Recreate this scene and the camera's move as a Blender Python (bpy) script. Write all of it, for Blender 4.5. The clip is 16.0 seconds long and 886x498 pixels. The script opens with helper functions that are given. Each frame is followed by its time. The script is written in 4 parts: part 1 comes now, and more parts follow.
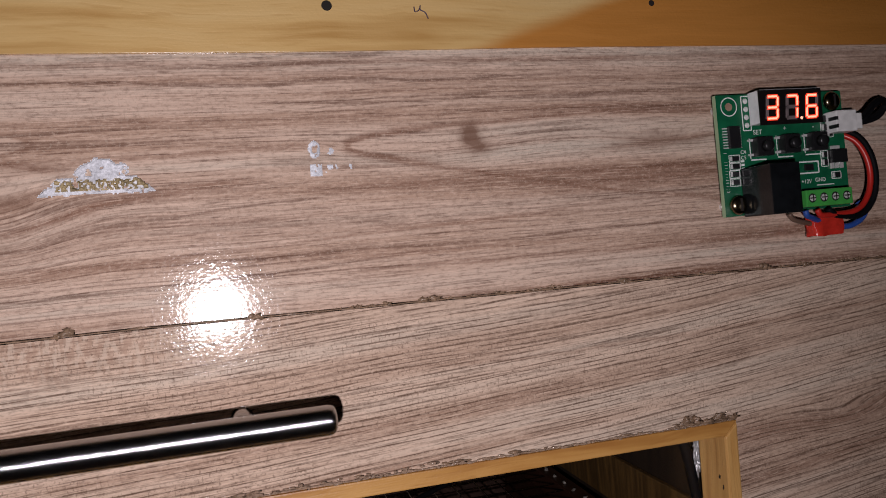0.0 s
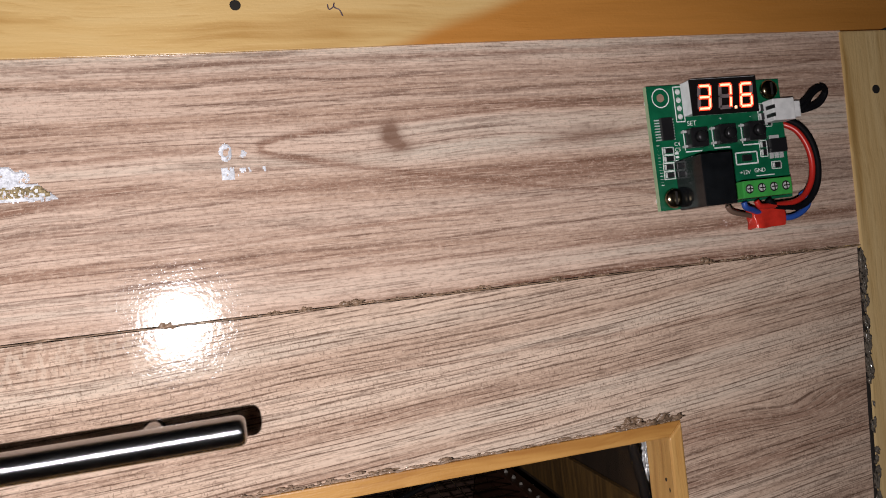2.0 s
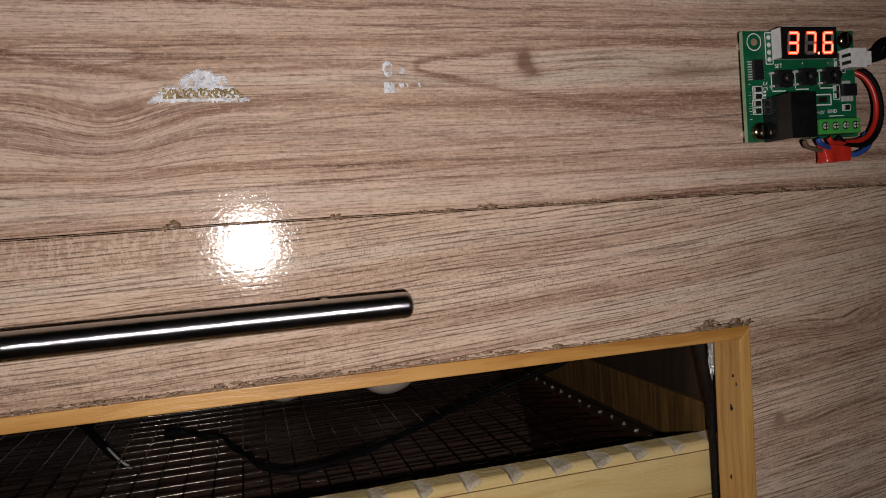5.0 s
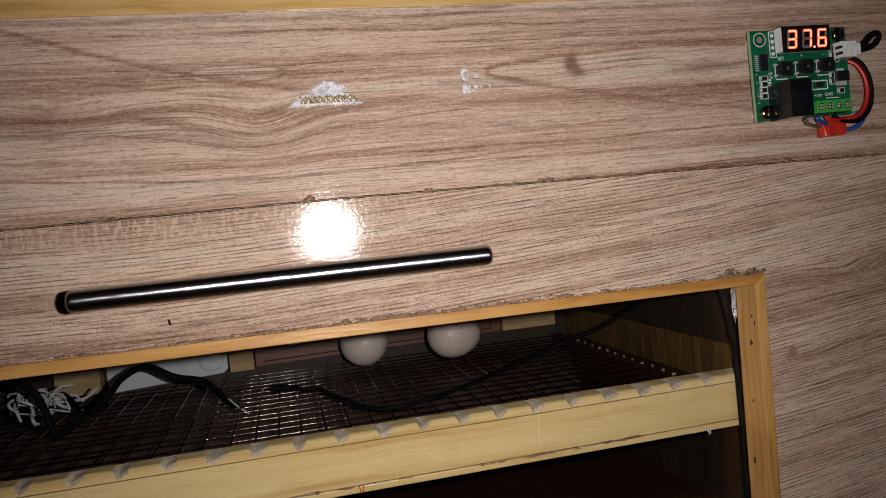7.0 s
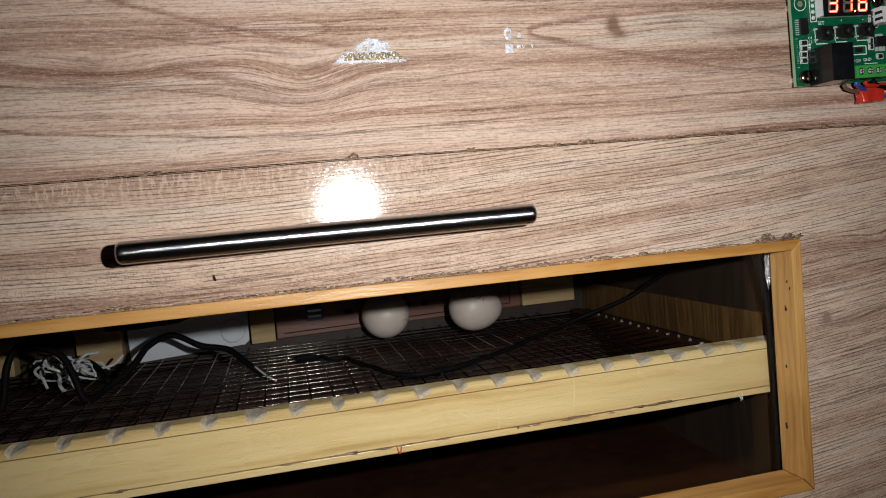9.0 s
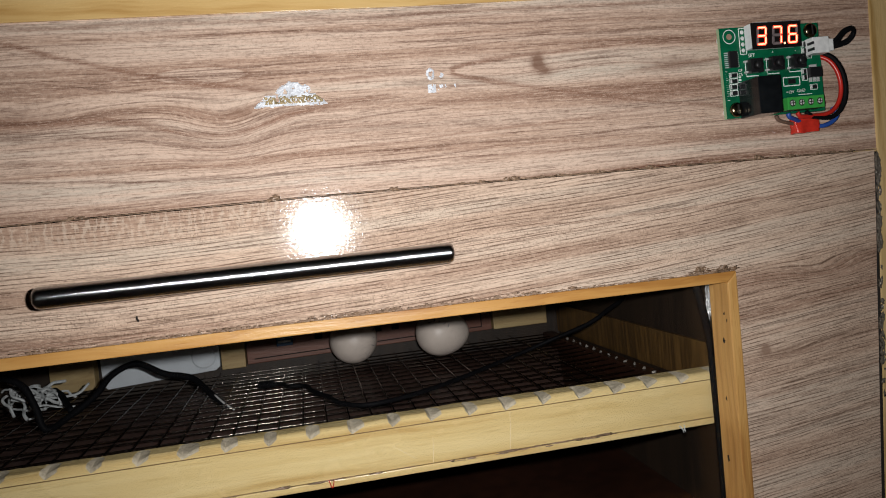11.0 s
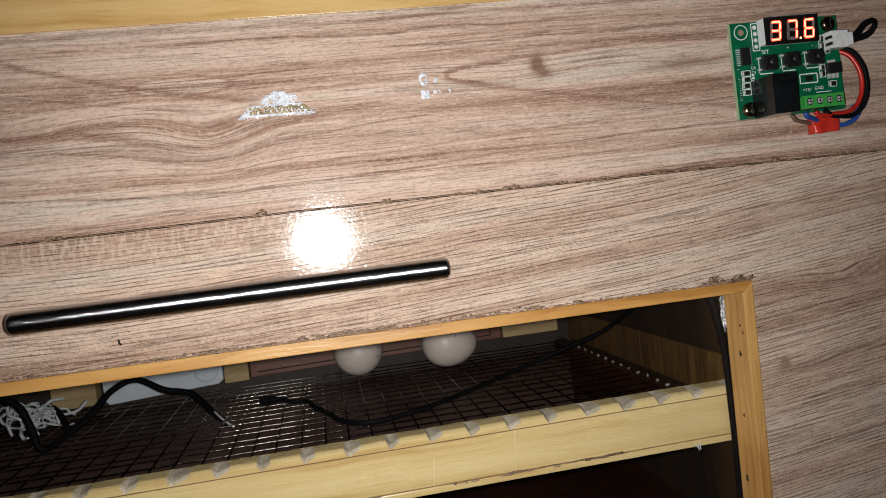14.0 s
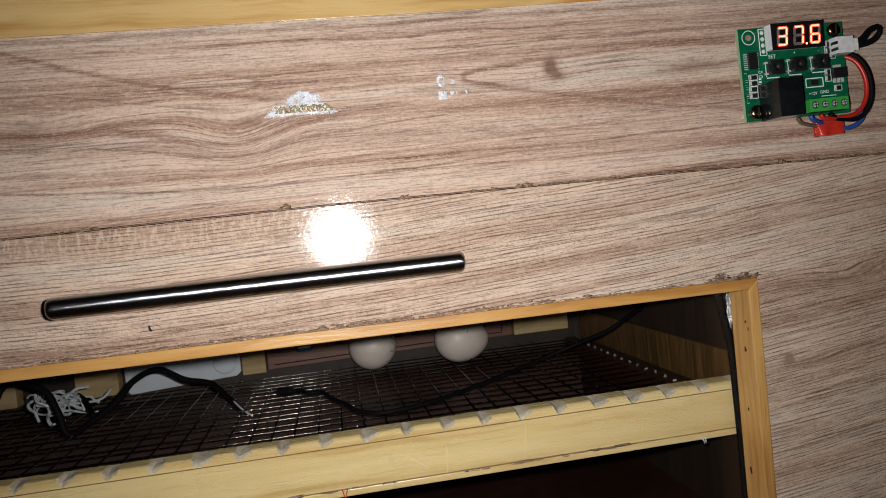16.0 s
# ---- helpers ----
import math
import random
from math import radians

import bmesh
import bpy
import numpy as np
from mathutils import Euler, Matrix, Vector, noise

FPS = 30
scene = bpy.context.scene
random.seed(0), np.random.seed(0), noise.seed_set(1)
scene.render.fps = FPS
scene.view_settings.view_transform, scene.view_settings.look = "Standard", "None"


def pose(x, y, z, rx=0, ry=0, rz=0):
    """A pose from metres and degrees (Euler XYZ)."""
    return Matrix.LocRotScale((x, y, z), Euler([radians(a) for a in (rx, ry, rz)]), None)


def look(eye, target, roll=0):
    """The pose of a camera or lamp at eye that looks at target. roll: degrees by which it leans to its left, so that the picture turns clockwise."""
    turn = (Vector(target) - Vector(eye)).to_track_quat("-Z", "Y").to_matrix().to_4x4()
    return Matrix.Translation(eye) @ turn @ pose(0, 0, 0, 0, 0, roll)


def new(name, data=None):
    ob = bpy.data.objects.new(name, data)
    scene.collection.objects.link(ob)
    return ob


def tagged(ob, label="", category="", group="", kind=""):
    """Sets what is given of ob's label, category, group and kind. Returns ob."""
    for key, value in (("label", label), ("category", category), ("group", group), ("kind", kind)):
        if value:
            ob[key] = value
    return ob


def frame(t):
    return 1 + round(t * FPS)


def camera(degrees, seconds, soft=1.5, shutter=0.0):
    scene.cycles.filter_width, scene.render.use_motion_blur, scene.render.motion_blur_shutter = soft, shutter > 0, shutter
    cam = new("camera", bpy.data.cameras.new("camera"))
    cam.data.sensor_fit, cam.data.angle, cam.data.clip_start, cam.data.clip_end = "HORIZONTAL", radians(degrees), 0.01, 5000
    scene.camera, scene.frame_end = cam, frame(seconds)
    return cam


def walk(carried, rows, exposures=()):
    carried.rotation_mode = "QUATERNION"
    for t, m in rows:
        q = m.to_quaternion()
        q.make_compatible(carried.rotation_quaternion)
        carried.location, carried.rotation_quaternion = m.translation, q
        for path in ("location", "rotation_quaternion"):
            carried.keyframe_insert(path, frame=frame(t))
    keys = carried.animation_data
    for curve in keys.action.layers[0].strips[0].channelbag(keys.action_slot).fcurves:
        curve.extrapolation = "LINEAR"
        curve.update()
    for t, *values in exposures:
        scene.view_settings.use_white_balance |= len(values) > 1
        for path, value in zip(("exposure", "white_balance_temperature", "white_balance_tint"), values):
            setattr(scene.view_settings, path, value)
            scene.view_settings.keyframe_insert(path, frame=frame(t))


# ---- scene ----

cam = camera(65.4, 16.0, soft=1.0)
PATH = [
    (0, (-0.0176, -0.1948, 0.3295), (0.0347, -0.0017, 0.3297), -4.4),
    (0.5, (0.0006, -0.2084, 0.3333), (0.0527, -0.0154, 0.3386), -5.7),
    (1, (0.0138, -0.2029, 0.3249), (0.0677, -0.0103, 0.3306), -6.3),
    (1.5, (0.0109, -0.1955, 0.3259), (0.0636, -0.0026, 0.3317), -5.8),
    (2, (0.0063, -0.1952, 0.3249), (0.0577, -0.0020, 0.3281), -6),
    (2.5, (0.0053, -0.1965, 0.3235), (0.0583, -0.0037, 0.3264), -5.6),
    (3, (-0.0028, -0.1989, 0.3152), (0.0493, -0.0058, 0.3161), -5.5),
    (3.5, (-0.0222, -0.1969, 0.3165), (0.0325, -0.0045, 0.3174), -5),
    (4, (-0.0405, -0.1955, 0.3090), (0.0158, -0.0036, 0.3018), -3.4),
    (4.2, (-0.0434, -0.2001, 0.3148), (0.0143, -0.0091, 0.3024), -3.3),
    (6.3, (-0.0525, -0.2341, 0.3048), (-0.0043, -0.0401, 0.3010), -5),
    (6.5, (-0.0622, -0.2496, 0.3030), (-0.0143, -0.0555, 0.2974), -5.5),
    (7, (-0.0773, -0.2671, 0.3021), (-0.0322, -0.0724, 0.2945), -5.3),
    (7.5, (-0.0801, -0.2599, 0.2937), (-0.0343, -0.0654, 0.2844), -5.2),
    (8, (-0.0814, -0.2576, 0.2926), (-0.0347, -0.0634, 0.2822), -4.4),
    (8.5, (-0.0810, -0.2587, 0.2923), (-0.0341, -0.0646, 0.2813), -5),
    (9, (-0.0955, -0.2631, 0.2917), (-0.0498, -0.0686, 0.2812), -4.9),
    (9.5, (-0.1050, -0.2712, 0.2917), (-0.0586, -0.0770, 0.2813), -4.8),
    (9.7, (-0.1040, -0.2760, 0.2960), (-0.0516, -0.0880, 0.2877), -4.7),
    (11.8, (-0.0375, -0.2700, 0.3018), (-0.0047, -0.0728, 0.2942), -5.80),
    (12, (-0.0427, -0.2686, 0.3032), (-0.0074, -0.0720, 0.2941), -5.70),
    (12.5, (-0.0444, -0.2689, 0.3053), (-0.0081, -0.0724, 0.2959), -5.70),
    (13, (-0.0402, -0.2622, 0.3021), (-0.0032, -0.0659, 0.2930), -6.40),
    (13.5, (-0.0406, -0.2654, 0.3045), (-0.0058, -0.0687, 0.2955), -6.50),
    (14, (-0.0459, -0.2623, 0.3039), (-0.0111, -0.0655, 0.2970), -6.40),
    (14.5, (-0.0427, -0.2637, 0.3060), (-0.0091, -0.0667, 0.2986), -6.00),
    (15, (-0.0438, -0.2721, 0.3029), (-0.0123, -0.0747, 0.2973), -5.80),
    (15.5, (-0.0509, -0.2733, 0.3020), (-0.0185, -0.0760, 0.2975), -5.60),
    (16, (-0.0497, -0.2730, 0.3014), (-0.0180, -0.0756, 0.2955), -5.80),
]
STOPS = [
    (0.0, -0.92, 6500, 23), (0.5, -0.65, 6500, 20), (1.0, -0.30, 6500, 16), (2.0, -0.31, 6500, 16), (3.0, -0.60, 6550, 16), (3.5, -0.66, 6600, 16),
    (4.0, -0.75, 6700, 16), (6.3, -1.15, 7050, 17), (6.5, -1.10, 7050, 17), (7.0, -0.72, 6900, 16), (8.0, -0.31, 6500, 11), (9.0, -0.27, 6500, 10),
    (9.5, -0.32, 6500, 10), (12.0, -0.27, 6450, 9), (14.0, -0.31, 6480, 10), (16.0, -0.36, 6480, 10),
]
walk(cam, [(t, look(eye, target, roll)) for t, eye, target, roll in PATH], STOPS)

# ---- light: a dark room, lit by the small lamp beside the camera ----
world = bpy.data.worlds.new("dark_room")
scene.world = world
world.use_nodes = True
world.node_tree.nodes["Background"].inputs[0].default_value = (1.0, 0.86, 0.75, 1)
world.node_tree.nodes["Background"].inputs[1].default_value = 0.005
flash_data = bpy.data.lights.new("flash", "SPOT")
flash_data.energy, flash_data.shadow_soft_size, flash_data.color = 4.1, 0.0035, (1.0, 0.985, 0.98)
flash_data.spot_size, flash_data.spot_blend = radians(128), 1.0
flash = new("flash", flash_data)
flash.location, flash.rotation_euler = (-0.043, -0.248, 0.3035), (radians(90), 0, radians(-11))


# ---- materials ----
class Nodes:
    """A small helper for node trees."""

    def __init__(self, name):
        self.mat = bpy.data.materials.new(name)
        self.mat.use_nodes = True
        self.tree = self.mat.node_tree
        self.bsdf = self.tree.nodes["Principled BSDF"]

    def node(self, kind, **values):
        n = self.tree.nodes.new(kind)
        for key, value in values.items():
            setattr(n, key, value)
        return n

    def put(self, socket, value):
        if isinstance(value, bpy.types.NodeSocket):
            self.tree.links.new(value, socket)
        else:
            socket.default_value = value

    def math(self, op, a, b=0.0, c=0.0):
        n = self.node("ShaderNodeMath", operation=op)
        for i, v in enumerate((a, b, c)):
            self.put(n.inputs[i], v)
        return n.outputs[0]

    def xyz(self):
        s = self.node("ShaderNodeSeparateXYZ")
        self.tree.links.new(self.node("ShaderNodeTexCoord").outputs["Object"], s.inputs[0])
        return s.outputs

    def vec(self, x, y, z):
        n = self.node("ShaderNodeCombineXYZ")
        for i, v in enumerate((x, y, z)):
            self.put(n.inputs[i], v)
        return n.outputs[0]

    def noise(self, vector, scale=1.0, detail=2.0, rough=0.5):
        n = self.node("ShaderNodeTexNoise")
        self.put(n.inputs["Vector"], vector)
        n.inputs["Scale"].default_value, n.inputs["Detail"].default_value, n.inputs["Roughness"].default_value = scale, detail, rough
        return n.outputs[0]

    def ramp(self, value, stops):
        n = self.node("ShaderNodeValToRGB")
        self.put(n.inputs[0], value)
        e = n.color_ramp.elements
        while len(e) < len(stops):
            e.new(0.5)
        for el, (p, c) in zip(e, stops):
            el.position, el.color = p, (*c, 1) if len(c) == 3 else c
        return n.outputs[0]

    def step(self, value, lo, hi):
        n = self.node("ShaderNodeMapRange")
        n.interpolation_type = "SMOOTHSTEP"
        self.put(n.inputs[0], value)
        n.inputs[1].default_value, n.inputs[2].default_value = lo, hi
        return n.outputs[0]

    def mix(self, fac, a, b, blend="MIX"):
        n = self.node("ShaderNodeMix", data_type="RGBA", blend_type=blend)
        self.put(n.inputs[0], fac)
        for i, v in ((6, a), (7, b)):
            self.put(n.inputs[i], (*v, 1) if isinstance(v, tuple) and len(v) == 3 else v)
        return n.outputs[2]

    def bump(self, height, strength, distance):
        n = self.node("ShaderNodeBump")
        n.inputs["Strength"].default_value, n.inputs["Distance"].default_value = strength, distance
        self.put(n.inputs["Height"], height)
        self.put(self.bsdf.inputs["Normal"], n.outputs[0])

    def done(self, color, rough, metal=0.0, spec=0.5):
        self.put(self.bsdf.inputs["Base Color"], (*color, 1) if isinstance(color, tuple) and len(color) == 3 else color)
        self.put(self.bsdf.inputs["Roughness"], rough)
        self.bsdf.inputs["Metallic"].default_value = metal
        self.bsdf.inputs["Specular IOR Level"].default_value = spec
        return self.mat


def laminate(name, angle, bend, seed, knots, lines, pitch, hairs, pores, combs, pale, tan, rust, grey, dark, fleck, eye=None, strokes=(), lens=None, ladder=0.0):
    """Wood-print laminate: grain along x, turned by angle; knots are (x, z, width, height, pull, darkness)."""
    k = Nodes(name)
    x, y, z = k.xyz()
    ca, sa = math.cos(radians(angle)), math.sin(radians(angle))
    along = k.math("ADD", k.math("MULTIPLY", x, ca), k.math("MULTIPLY", z, sa))
    across = k.math("SUBTRACT", k.math("MULTIPLY", z, ca), k.math("MULTIPLY", x, sa))
    across = k.math("SUBTRACT", across, k.math("MULTIPLY", k.math("MULTIPLY", x, x), bend))
    wave = k.noise(k.vec(k.math("MULTIPLY", along, 6.0), seed, k.math("MULTIPLY", across, 13.0)), 1.0, 2.0, 0.45)
    across = k.math("ADD", across, k.math("MULTIPLY", k.math("SUBTRACT", wave, 0.5), 0.006))
    spots = 0.0
    for kx, kz, wide, high, pull, deep in knots:
        dx = k.math("DIVIDE", k.math("SUBTRACT", x, kx), wide)
        dz = k.math("DIVIDE", k.math("SUBTRACT", z, kz), high)
        r2 = k.math("ADD", k.math("MULTIPLY", dx, dx), k.math("MULTIPLY", dz, dz))
        hump = k.math("POWER", 2.718, k.math("MULTIPLY", r2, -1.0))
        across = k.math("ADD", across, k.math("MULTIPLY", hump, pull))
        if deep:
            spots = k.math("ADD", spots, k.math("MULTIPLY", k.math("POWER", hump, 2.0), deep))
    def grain(lengthwise, crosswise, shift, detail=2.0, rough=0.55):
        return k.noise(k.vec(k.math("MULTIPLY", along, lengthwise), seed + shift, k.math("MULTIPLY", across, crosswise)), 1.0, detail, rough)

    band, tone = grain(2.4, 110.0, 3.0, 3.0, 0.5), grain(4.0, 60.0, 23.0)
    color = k.ramp(band, [(0.34, rust), (0.44, tan), (0.53, pale), (0.64, grey)])
    color = k.mix(k.math("MULTIPLY", k.step(tone, 0.5, 0.72), 0.55), color, rust)
    if eye:
        # a pointed flame in the print: two soft brown lines that part from its tip
        ex, ez, open_, end = eye
        wig = k.math("MULTIPLY", k.math("SUBTRACT", grain(60.0, 300.0, 41.0), 0.5), 0.0025)
        dz = k.math("ADD", k.math("SUBTRACT", z, ez), wig)
        v = k.math("SUBTRACT", k.math("SUBTRACT", x, ex), k.math("MULTIPLY", k.math("MULTIPLY", dz, dz), open_))
        far = k.math("SQRT", k.math("ADD", 1.0, k.math("POWER", k.math("MULTIPLY", dz, 2 * open_), 2.0)))
        near = k.math("DIVIDE", v, far)
        line = k.math("MULTIPLY", k.step(k.math("ABSOLUTE", near), 0.0016, 0.0002), k.step(x, end, end - 0.03))
        inside = k.math("MULTIPLY", k.step(near, 0.0, 0.002), k.step(x, end + 0.01, end - 0.02))
        color = k.mix(k.math("MULTIPLY", inside, 0.6), color, pale)
        color = k.mix(k.math("MULTIPLY", line, 0.75), color, rust)
    if lens:
        # a pale almond between two figures of the grain
        lx, lz, lw, lh = lens
        r2 = k.math("ADD", k.math("POWER", k.math("DIVIDE", k.math("SUBTRACT", x, lx), lw), 2.0), k.math("POWER", k.math("DIVIDE", k.math("SUBTRACT", z, lz), lh), 2.0))
        color = k.mix(k.math("MULTIPLY", k.step(r2, 1.1, 0.7), 0.75), color, pale)
        color = k.mix(k.math("MULTIPLY", k.math("MULTIPLY", k.step(r2, 0.8, 1.05), k.step(r2, 1.4, 1.05)), 0.5), color, rust)
    if strokes:
        wander = k.math("MULTIPLY", k.math("SUBTRACT", grain(26.0, 150.0, 71.0, 4.0, 0.65), 0.5), 0.0046)
        patchy = k.math("ADD", 0.05, k.math("MULTIPLY", grain(30.0, 420.0, 73.0, 3.0, 0.65), 1.35))
        high = k.math("ADD", z, wander)
    for x0, x1, cx, cz, slope, curve, sag, width, half, deep in strokes:
        # one long figure of the grain: a parabola with a sag at its middle
        dx = k.math("SUBTRACT", x, cx)
        mid = k.math("ADD", cz, k.math("ADD", k.math("MULTIPLY", dx, slope), k.math("MULTIPLY", k.math("MULTIPLY", dx, dx), curve)))
        if sag:
            mid = k.math("SUBTRACT", mid, k.math("MULTIPLY", k.math("POWER", 2.718, k.math("MULTIPLY", k.math("POWER", k.math("DIVIDE", k.math("ABSOLUTE", dx), width), 2.0), -1.0)), sag))
        near = k.step(k.math("ABSOLUTE", k.math("SUBTRACT", high, mid)), half, half * 0.05)
        span = k.math("MULTIPLY", k.step(x, x0, x0 + 0.02), k.step(x, x1, x1 - 0.02))
        color = k.mix(k.math("MULTIPLY", k.math("MULTIPLY", near, span), k.math("MULTIPLY", patchy, deep)), color, rust if half > 0.0009 else dark)
    contour = k.math("ABSOLUTE", k.math("SUBTRACT", grain(2.5, 190.0, 7.0, 2.0, 0.5), 0.5))
    gate = k.step(grain(9.0, 90.0, 9.0), 0.42, 0.6)
    color = k.mix(k.math("MULTIPLY", k.math("MULTIPLY", k.step(contour, 0.022, 0.0), gate), 0.6), color, dark)
    shift = k.math("MULTIPLY", grain(7.0, 110.0, 13.0, 3.0, 0.6), 2.6)
    comb = k.math("SINE", k.math("MULTIPLY", k.math("ADD", k.math("DIVIDE", across, pitch), shift), 2 * math.pi))
    broken = k.step(grain(38.0, 420.0, 19.0, 2.0), 0.38, 0.56)
    color = k.mix(k.math("MULTIPLY", k.math("MULTIPLY", k.step(comb, 0.45, 0.95), broken), lines), color, dark)
    hair, dash, dash2 = grain(30.0, 1700.0, 15.0, 3.0, 0.6), grain(110.0, 2100.0, 11.0, 2.0, 0.6), grain(70.0, 1500.0, 17.0, 2.0)
    color = k.mix(k.math("MULTIPLY", k.step(hair, 0.47, 0.36), hairs), color, dark)
    color = k.mix(k.math("MULTIPLY", k.step(dash, 0.44, 0.32), fleck), color, dark)
    color = k.mix(k.math("MULTIPLY", k.step(dash2, 0.40, 0.32), pores), color, tuple(0.7 * c for c in dark))
    color = k.mix(k.math("MULTIPLY", k.step(dash, 0.54, 0.68), fleck), color, tuple(min(1.0, 1.3 * c) for c in pale))
    mottle = k.noise(k.vec(k.math("MULTIPLY", along, 520.0), seed + 37, k.math("MULTIPLY", across, 1250.0)), 1.0, 3.0, 0.65)
    color = k.mix(k.math("MULTIPLY", k.step(mottle, 0.5, 0.36), 0.26), color, dark)
    color = k.mix(k.math("MULTIPLY", k.step(mottle, 0.54, 0.7), 0.35), color, tuple(min(1.0, 1.2 * c) for c in pale))
    speck = k.noise(k.vec(k.math("MULTIPLY", x, 1300.0), seed + 29, k.math("MULTIPLY", z, 1500.0)), 1.0, 2.0, 0.6)
    color = k.mix(k.math("MULTIPLY", k.step(speck, 0.54, 0.66), 0.25), color, grey)
    tick = k.noise(k.vec(k.math("MULTIPLY", x, 1700.0), seed + 5, k.math("MULTIPLY", z, 1000.0)), 1.0, 1.0)
    tick = k.math("MULTIPLY", k.step(tick, 0.42, 0.32), k.step(grain(11.0, 45.0, 51.0), 0.42, 0.55))
    color = k.mix(k.math("MULTIPLY", tick, combs), color, dark)
    pore = dash2
    if ladder:
        # short upright bars along the upper edge of the board
        bars = k.noise(k.vec(k.math("MULTIPLY", x, 620.0), seed + 83, k.math("MULTIPLY", z, 230.0)), 1.0, 2.0, 0.6)
        there = k.math("MULTIPLY", k.step(z, 0.2985, 0.3110), k.step(x, 0.02, -0.06))
        color = k.mix(k.math("MULTIPLY", k.math("MULTIPLY", k.step(bars, 0.48, 0.40), there), ladder), color, rust)
        color = k.mix(k.math("MULTIPLY", k.math("MULTIPLY", k.step(bars, 0.52, 0.6), there), ladder), color, grey)
    if spots:
        ragged_spot = k.math("MULTIPLY", spots, k.math("ADD", 0.1, k.math("MULTIPLY", grain(230.0, 520.0, 61.0, 4.0, 0.7), 1.9)))
        color = k.mix(k.math("MINIMUM", ragged_spot, 0.85), color, tuple(0.72 * c for c in rust))
    orange = k.noise(k.vec(k.math("MULTIPLY", x, 700.0), seed, k.math("MULTIPLY", z, 700.0)), 1.0, 3.0, 0.6)
    relief = k.math("ADD", k.math("MULTIPLY", pore, 0.25), orange)
    k.bump(relief, 0.4, 0.00015)
    scuff = k.noise(k.vec(k.math("MULTIPLY", x, 90.0), seed, k.math("MULTIPLY", z, 90.0)), 1.0, 4.0, 0.7)
    rough = k.math("ADD", 0.03, k.math("MULTIPLY", scuff, 0.11))
    return k.done(color, rough, 0.0, 0.45)


def timber(name, axis, pale, mid, dark, rough=0.42, stretch=10.0, cross=160.0, heart=None):
    """Plain or varnished softwood with its grain along one axis."""
    k = Nodes(name)
    p = list(k.xyz())
    wob = k.noise(k.vec(k.math("MULTIPLY", p[0], 14.0), k.math("MULTIPLY", p[1], 14.0), k.math("MULTIPLY", p[2], 14.0)), 1.0, 2.0)
    q = [k.math("MULTIPLY", k.math("ADD", c, k.math("MULTIPLY", wob, 0.010)), stretch if i == axis else cross) for i, c in enumerate(p)]
    grain = k.noise(k.vec(*q), 1.0, 3.0, 0.55)
    fine = k.noise(k.vec(*[k.math("MULTIPLY", c, 5.0) for c in q]), 1.0, 2.0, 0.6)
    stain = k.noise(k.vec(*[k.math("MULTIPLY", c, 22.0) for c in p]), 1.0, 3.0, 0.6)
    color = k.ramp(grain, [(0.3, dark), (0.45, mid), (0.65, pale)])
    color = k.mix(k.math("MULTIPLY", k.step(fine, 0.45, 0.3), 0.4), color, dark)
    color = k.mix(k.math("MULTIPLY", k.step(stain, 0.55, 0.75), 0.35), color, mid)
    if heart:
        edge = k.math("ADD", k.math("ADD", p[0], k.math("MULTIPLY", p[2], -3.2)), k.math("MULTIPLY", k.math("SUBTRACT", wob, 0.5), 0.03))
        color = k.mix(k.math("MULTIPLY", k.step(edge, -1.202, -1.184), 0.9), color, k.mix(grain, heart, tuple(1.6 * c for c in heart)))
    peel = k.noise(k.vec(*[k.math("MULTIPLY", c, 950.0) for c in p]), 1.0, 2.0, 0.6)
    k.bump(k.math("ADD", k.math("ADD", fine, k.math("MULTIPLY", grain, 0.5)), k.math("MULTIPLY", peel, 0.5)), 0.35, 0.0004)
    return k.done(color, k.math("ADD", rough - 0.08, k.math("MULTIPLY", stain, 0.16)))


def plain(name, color, rough, metal=0.0, vary=0.15, scale=400.0, bump=0.0, spec=0.5):
    """One colour with a mottle at two scales."""
    k = Nodes(name)
    o = k.node("ShaderNodeTexCoord").outputs["Object"]
    n1, n2 = k.noise(o, scale, 3.0), k.noise(o, scale * 0.12, 2.0)
    m = k.math("ADD", k.math("MULTIPLY", n1, 0.5), k.math("MULTIPLY", n2, 0.5))
    c = k.mix(k.step(m, 0.3, 0.7), tuple(v * (1 - vary) for v in color), tuple(min(1.0, v * (1 + vary)) for v in color))
    if bump:
        k.bump(n1, 0.5, bump)
    return k.done(c, k.math("ADD", rough - 0.04, k.math("MULTIPLY", n2, 0.08)), metal, spec)


def glow(name, color, strength):
    k = Nodes(name)
    k.bsdf.inputs["Emission Color"].default_value = (*color, 1)
    k.bsdf.inputs["Emission Strength"].default_value = strength
    return k.done((0.25, 0.05, 0.03), 0.4)


def pane_glass(name):
    k = Nodes(name)
    clear, shine, mix, fres = k.node("ShaderNodeBsdfTransparent"), k.node("ShaderNodeBsdfGlossy"), k.node("ShaderNodeMixShader"), k.node("ShaderNodeFresnel")
    clear.inputs[0].default_value = (0.985, 0.99, 0.985, 1)
    shine.inputs["Roughness"].default_value = 0.03
    fres.inputs[0].default_value = 1.25
    for a, b in ((fres.outputs[0], mix.inputs[0]), (clear.outputs[0], mix.inputs[1]), (shine.outputs[0], mix.inputs[2]), (mix.outputs[0], k.tree.nodes["Material Output"].inputs[0])):
        k.tree.links.new(a, b)
    return k.mat


